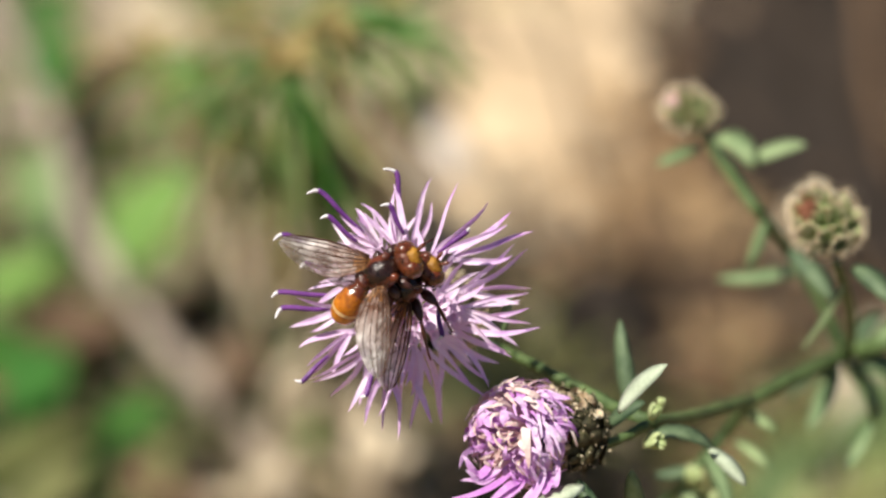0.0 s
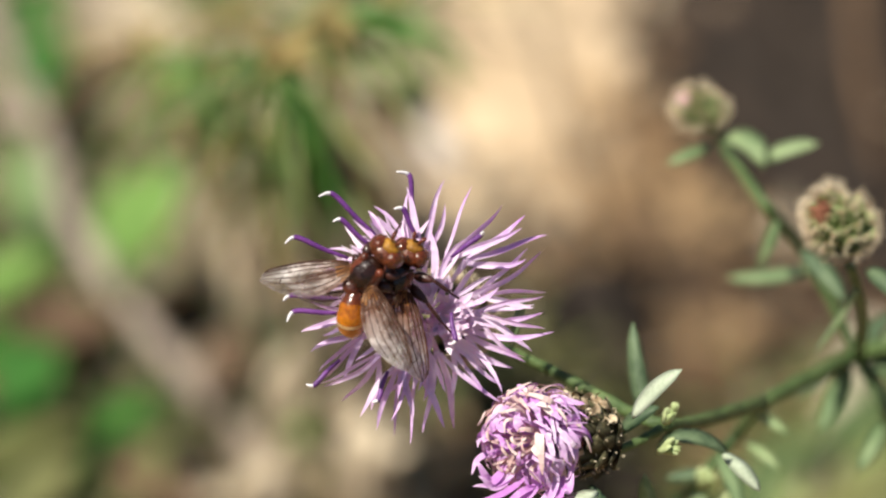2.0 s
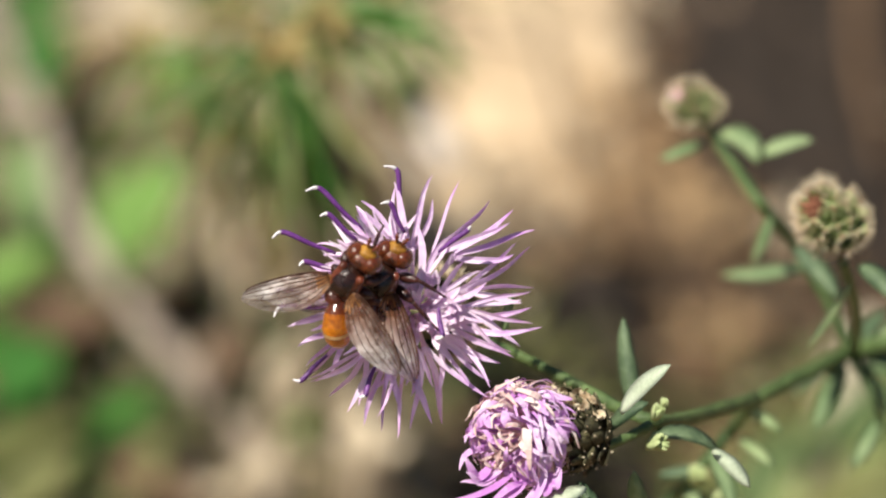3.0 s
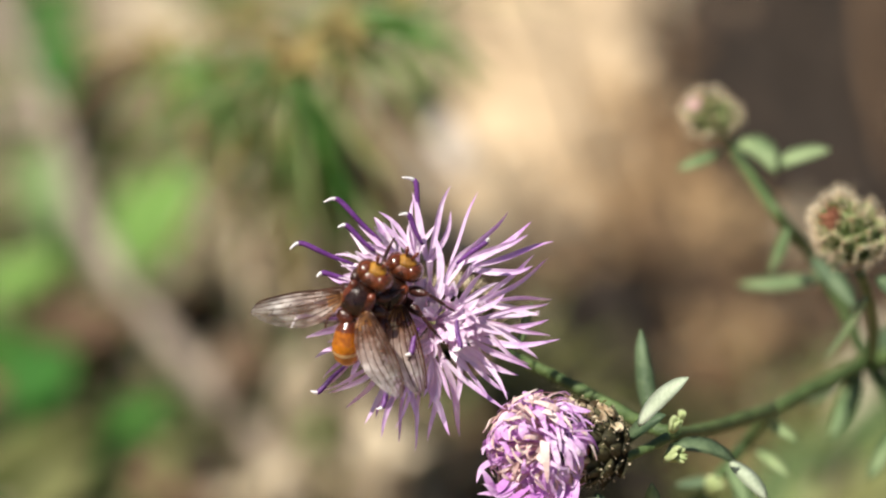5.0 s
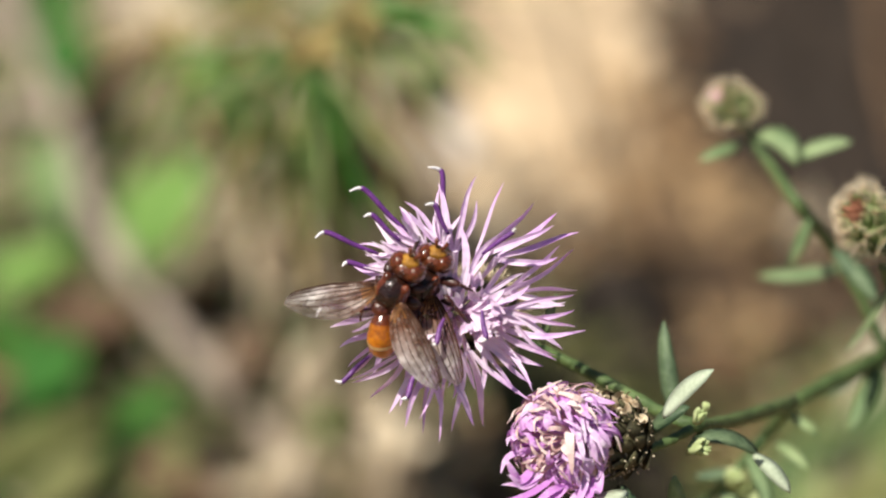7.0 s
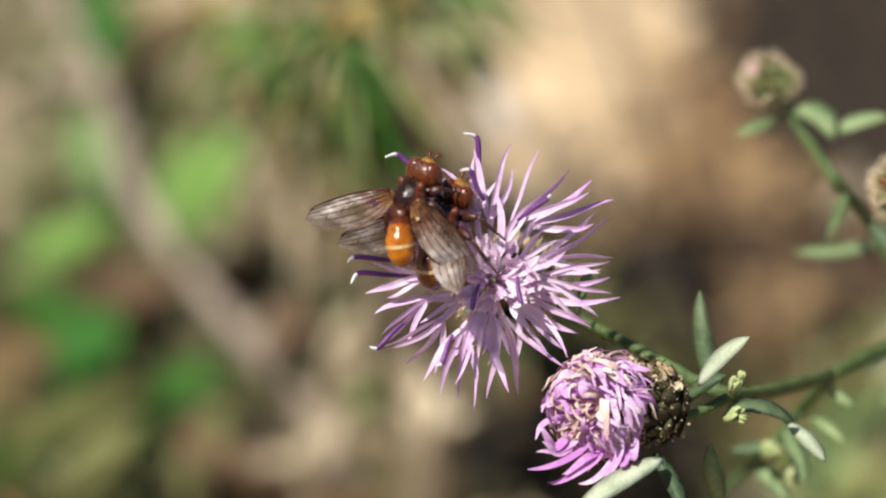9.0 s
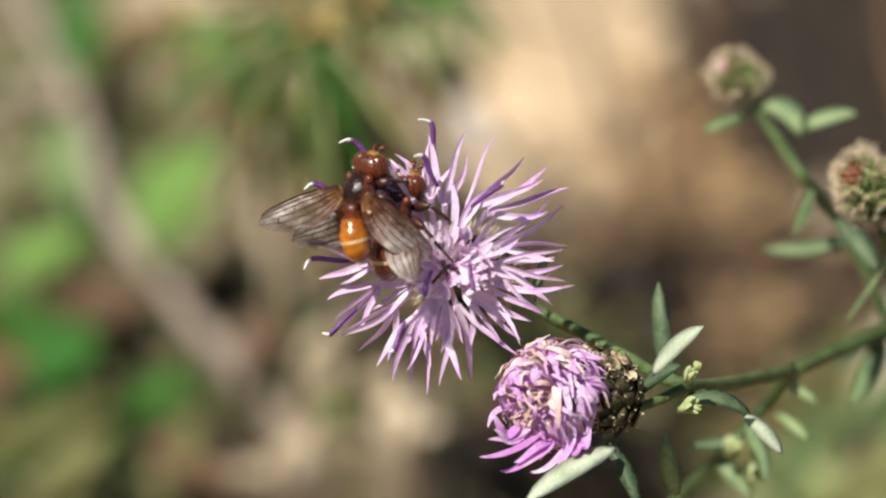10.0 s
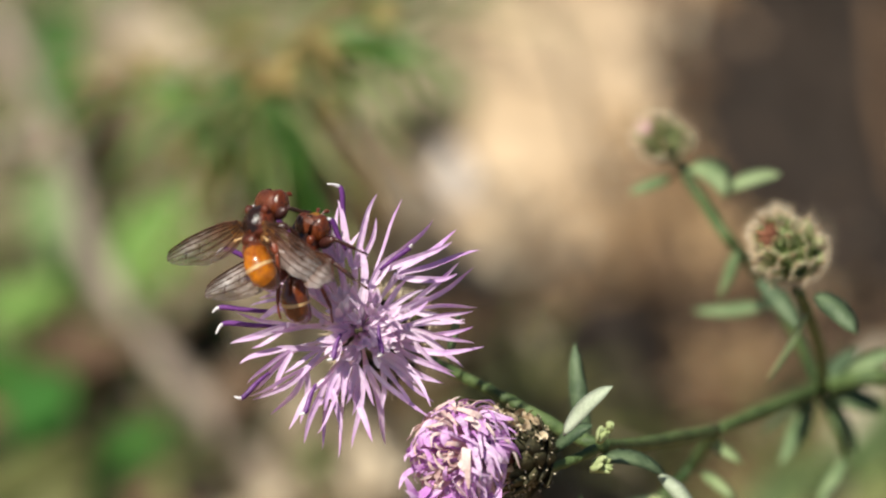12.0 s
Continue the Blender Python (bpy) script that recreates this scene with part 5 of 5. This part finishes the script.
def meadow():
    """Sparse grass of the wider ground, left open where the plant stands."""
    rng = random.Random(33)
    bm = bmesh.new()
    count = 0
    while count < 900:
        x, y = rng.gauss(0, 1.6), rng.gauss(0.3, 1.6)
        if abs(x) < 0.24 and -0.7 < y < 0.62:
            continue
        count += 1
        for _ in range(7):
            a, p, ll = rng.uniform(0, 6.28), rng.uniform(0.1, 0.8), rng.uniform(0.05, 0.16)
            d = Vector((math.cos(a) * math.sin(p), math.sin(a) * math.sin(p), math.cos(p)))
            foot = Vector((x + rng.gauss(0, 0.008), y + rng.gauss(0, 0.008), relief(x, y) - 0.003))
            blade(bm, [foot + d * ll * u - Vector((0, 0, 0.4 * ll * u * u)) for u in (0, 0.35, 0.7, 1)], [0.003, 0.003, 0.002, 0.0003], (d.y, -d.x, 0.4), 0.0004, 0.2, mat=count % 3)
    return tagged(part("meadow_grass", bm, [M_GRASS, M_OLIVE, M_STRAW]), "sparse green and dry grass of the meadow", "grass", kind="stuff")


meadow()


# ---- what moves ----
def sway(x, y, z, rx, ry, rz):
    """The plant's pose when it has moved by x, y, z mm and turned round the open flower."""
    return VIEW @ Matrix.Translation((x * MM, y * MM, z * MM)) @ spin(rx, ry, rz) @ VIEW.inverted() @ Matrix.Translation(BASE)


def fly_pose(x, y, z, heading, pitch, roll):
    """A fly whose middle stands at x, y, z mm of the sheet axes; pitch lifts its head
    towards the viewer, roll turns its back to its left."""
    turn = pose(0, 0, 0, 0, 0, heading) @ pose(0, 0, 0, 0, -pitch, 0) @ pose(0, 0, 0, -roll, 0, 0)
    return VIEW @ Matrix.Translation((x * MM, y * MM, z * MM)) @ turn @ Matrix.Translation((0.5 * MM, 0.37 * MM, 0))


def nod(a):
    """The head bowed by a degrees at the neck."""
    return pose(1.9 * MM, 0, 0, 0, a, 0) @ pose(-1.9 * MM, 0, 0)


def motions():
    walk(knapweed, [
        (0.0, sway(-0.16, 0.02, -4.49, -0.24, 0.35, 0.23)),
        (0.5, sway(-0.08, 0.02, -2.13, -0.12, 0.01, 0.30)),
        (1.0, sway(-0.02, 0.11, -0.91, -0.03, -0.08, -0.11)),
        (1.5, sway(0.06, -0.02, -1.92, 0.02, -0.05, 0.09)),
        (2.0, sway(0.07, -0.02, -0.71, 0.09, 0.23, 0.04)),
        (2.5, sway(0.00, 0.00, -0.06, -0.01, -0.04, -0.00)),
        (4.5, sway(-0.06, -0.03, 1.96, -0.03, 0.03, 0.08)),
        (5.0, sway(-0.01, -0.08, 1.63, 0.07, 0.06, -0.15)),
        (5.5, sway(0.02, 0.01, 2.33, 0.06, -0.10, -0.26)),
        (6.0, sway(-0.01, 0.17, 2.51, 0.13, -0.41, -0.76)),
        (6.5, sway(0.13, -0.06, 2.19, 0.09, 0.11, -0.36)),
        (7.0, sway(0.17, -0.06, 2.54, 0.19, 0.23, -0.55)),
        (7.2, sway(0.25, -0.02, 1.84, 0.00, 0.07, -0.03)),
        (8.8, sway(-0.09, -0.01, 2.90, -0.91, 0.34, -1.07)),
        (9.0, sway(0.11, -0.06, 3.06, -0.47, 0.23, -0.69)),
        (9.5, sway(0.06, 0.13, 4.59, -0.48, -0.47, -0.17)),
        (10.0, sway(-0.04, 0.26, 4.86, -0.58, -0.53, -1.19)),
        (10.5, sway(-0.45, 0.29, 2.86, -0.92, -1.06, -0.95)),
        (11.0, sway(-0.43, 0.02, 3.23, -0.82, -0.26, -0.28)),
        (11.5, sway(-0.60, 0.39, 4.09, -0.96, -0.78, -0.90)),
        (12.0, sway(-0.79, 0.06, 1.57, -1.06, -0.82, -0.56)),
    ])
    walk(upper_fly, [
        (0.0, fly_pose(-5.83, -2.43, 9.20, 25.3, 14, 8)),
        (0.5, fly_pose(-5.35, -2.77, 9.20, 24.9, 14, 8)),
        (1.0, fly_pose(-7.41, -2.33, 9.20, 29.8, 14, 8)),
        (1.5, fly_pose(-8.30, -2.82, 9.20, 42.8, 14, 8)),
        (2.0, fly_pose(-8.01, -2.27, 9.20, 45.5, 14, 8)),
        (2.5, fly_pose(-8.26, -3.23, 9.20, 49.6, 14, 8)),
        (4.5, fly_pose(-9.21, -3.92, 9.20, 54.0, 14, 8)),
        (5.0, fly_pose(-9.13, -4.07, 9.20, 55.3, 14, 8)),
        (5.5, fly_pose(-9.07, -4.66, 9.20, 55.7, 14, 8)),
        (6.0, fly_pose(-9.22, -4.21, 9.20, 55.3, 14, 8)),
        (6.5, fly_pose(-8.97, -4.73, 9.20, 55.7, 14, 8)),
        (7.0, fly_pose(-8.23, -4.22, 9.20, 57.4, 14, 8)),
        (7.2, fly_pose(-8.75, -4.10, 9.20, 64.8, 14, 8)),
        (8.8, fly_pose(-10.30, 0.41, 10.00, 68.9, -12, 32)),
        (9.0, fly_pose(-9.72, 1.15, 10.00, 64.7, -12, 32)),
        (9.5, fly_pose(-10.01, 0.48, 10.00, 68.3, -12, 32)),
        (10.0, fly_pose(-10.22, 0.79, 10.00, 71.0, -12, 32)),
        (10.5, fly_pose(-10.83, 0.87, 10.00, 70.5, -12, 32)),
        (11.0, fly_pose(-10.41, 0.49, 10.00, 72.7, -12, 32)),
        (11.5, fly_pose(-10.50, 3.49, 10.00, 69.6, -18, 44)),
        (12.0, fly_pose(-11.63, 3.37, 10.00, 73.7, -18, 44)),
    ])
    beat = {
        (upper_wings[0], 1): ((0, 36, 16, 10), (1, 36, 14, 8), (2.5, 36, 12, 6), (5.5, 45, 12, 8), (7.2, 48, 12, 8), (8.8, 55, -20, 3), (11.0, 55, -20, 3), (11.5, 62, -56, 3), (12, 64, -58, 3)),
        (upper_wings[1], -1): ((0, 66, 3, 6), (1, 70, 3, 6), (2.5, 72, 4, 4), (5.5, 60, 4, 6), (7.2, 60, 4, 6), (8.8, 60, 3, -33), (11.0, 60, 0, -34), (11.5, 60, -16, -40), (12, 60, -18, -40)),
        (lower_wings[0], 1): ((0, 50, 6, 0), (7.2, 50, 6, 0), (8.8, 44, -10, 8), (11.0, 42, -10, 8), (11.5, 46, -18, 10), (12, 48, -20, 10)),
        (lower_wings[1], -1): ((0, 44, 1, 3), (2.5, 42, 0, 5), (7.2, 44, 0, 5), (8.8, 46, 0, 22), (11.0, 46, 0, 22), (11.5, 66, 0, 34), (12, 68, 0, 35)),
    }
    for (wing, s), rows in beat.items():
        walk(wing, [(t, wing_pose(s, *angles)) for t, *angles in rows])
    walk(upper_abdomen, [(t, swing(a)) for t, a in ((0, 25), (2.5, 36), (5.5, 27), (7.2, 27), (8.8, 20), (11.0, 20), (11.5, 29), (12, 29))])
    walk(lower_abdomen, [(t, swing(a)) for t, a in ((0, 16), (7.2, 16), (8.8, 20), (11.0, 18), (11.5, 10), (12, 9))])
    walk(upper_head, [(t, nod(a)) for t, a in ((0, 8), (7.2, 0), (8.8, 36), (11.0, 38), (11.5, 66), (12, 70))])
    walk(lower_head, [(t, nod(a)) for t, a in ((0, 8), (7.2, 0), (8.8, 26), (11.0, 28), (11.5, 52), (12, 56))])
    walk(lower_fly, [
        (0.0, fly_pose(-3.83, -3.68, 6.00, 34.1, 12, 4)),
        (0.5, fly_pose(-3.36, -4.03, 6.00, 36.4, 12, 4)),
        (1.0, fly_pose(-4.49, -2.77, 6.00, 39.9, 12, 4)),
        (1.5, fly_pose(-5.40, -3.13, 6.00, 54.9, 12, 4)),
        (2.0, fly_pose(-5.26, -2.76, 6.00, 60.0, 12, 4)),
        (2.5, fly_pose(-5.26, -3.57, 6.00, 63.4, 12, 4)),
        (4.5, fly_pose(-6.38, -3.49, 6.00, 63.2, 12, 4)),
        (5.0, fly_pose(-6.25, -3.55, 6.00, 61.8, 12, 4)),
        (5.5, fly_pose(-6.25, -3.94, 6.00, 61.1, 12, 4)),
        (6.0, fly_pose(-6.53, -3.49, 6.00, 62.3, 12, 4)),
        (6.5, fly_pose(-6.15, -4.07, 6.00, 61.2, 12, 4)),
        (7.0, fly_pose(-5.55, -3.64, 6.00, 64.1, 12, 4)),
        (7.2, fly_pose(-6.15, -3.58, 6.00, 71.0, 12, 4)),
        (8.8, fly_pose(-7.11, -1.17, 7.20, 63.9, -6, 24)),
        (9.0, fly_pose(-6.98, -0.84, 7.20, 61.5, -6, 24)),
        (9.5, fly_pose(-6.94, -1.22, 7.20, 64.7, -6, 24)),
        (10.0, fly_pose(-7.26, -0.82, 7.20, 64.0, -6, 24)),
        (10.5, fly_pose(-7.63, -0.88, 7.20, 61.9, -6, 24)),
        (11.0, fly_pose(-7.40, -0.90, 7.20, 65.3, -6, 24)),
        (11.5, fly_pose(-7.62, 0.64, 7.20, 74.2, -8, 30)),
        (12.0, fly_pose(-7.95, 0.89, 7.20, 75.7, -8, 30)),
    ])


motions()
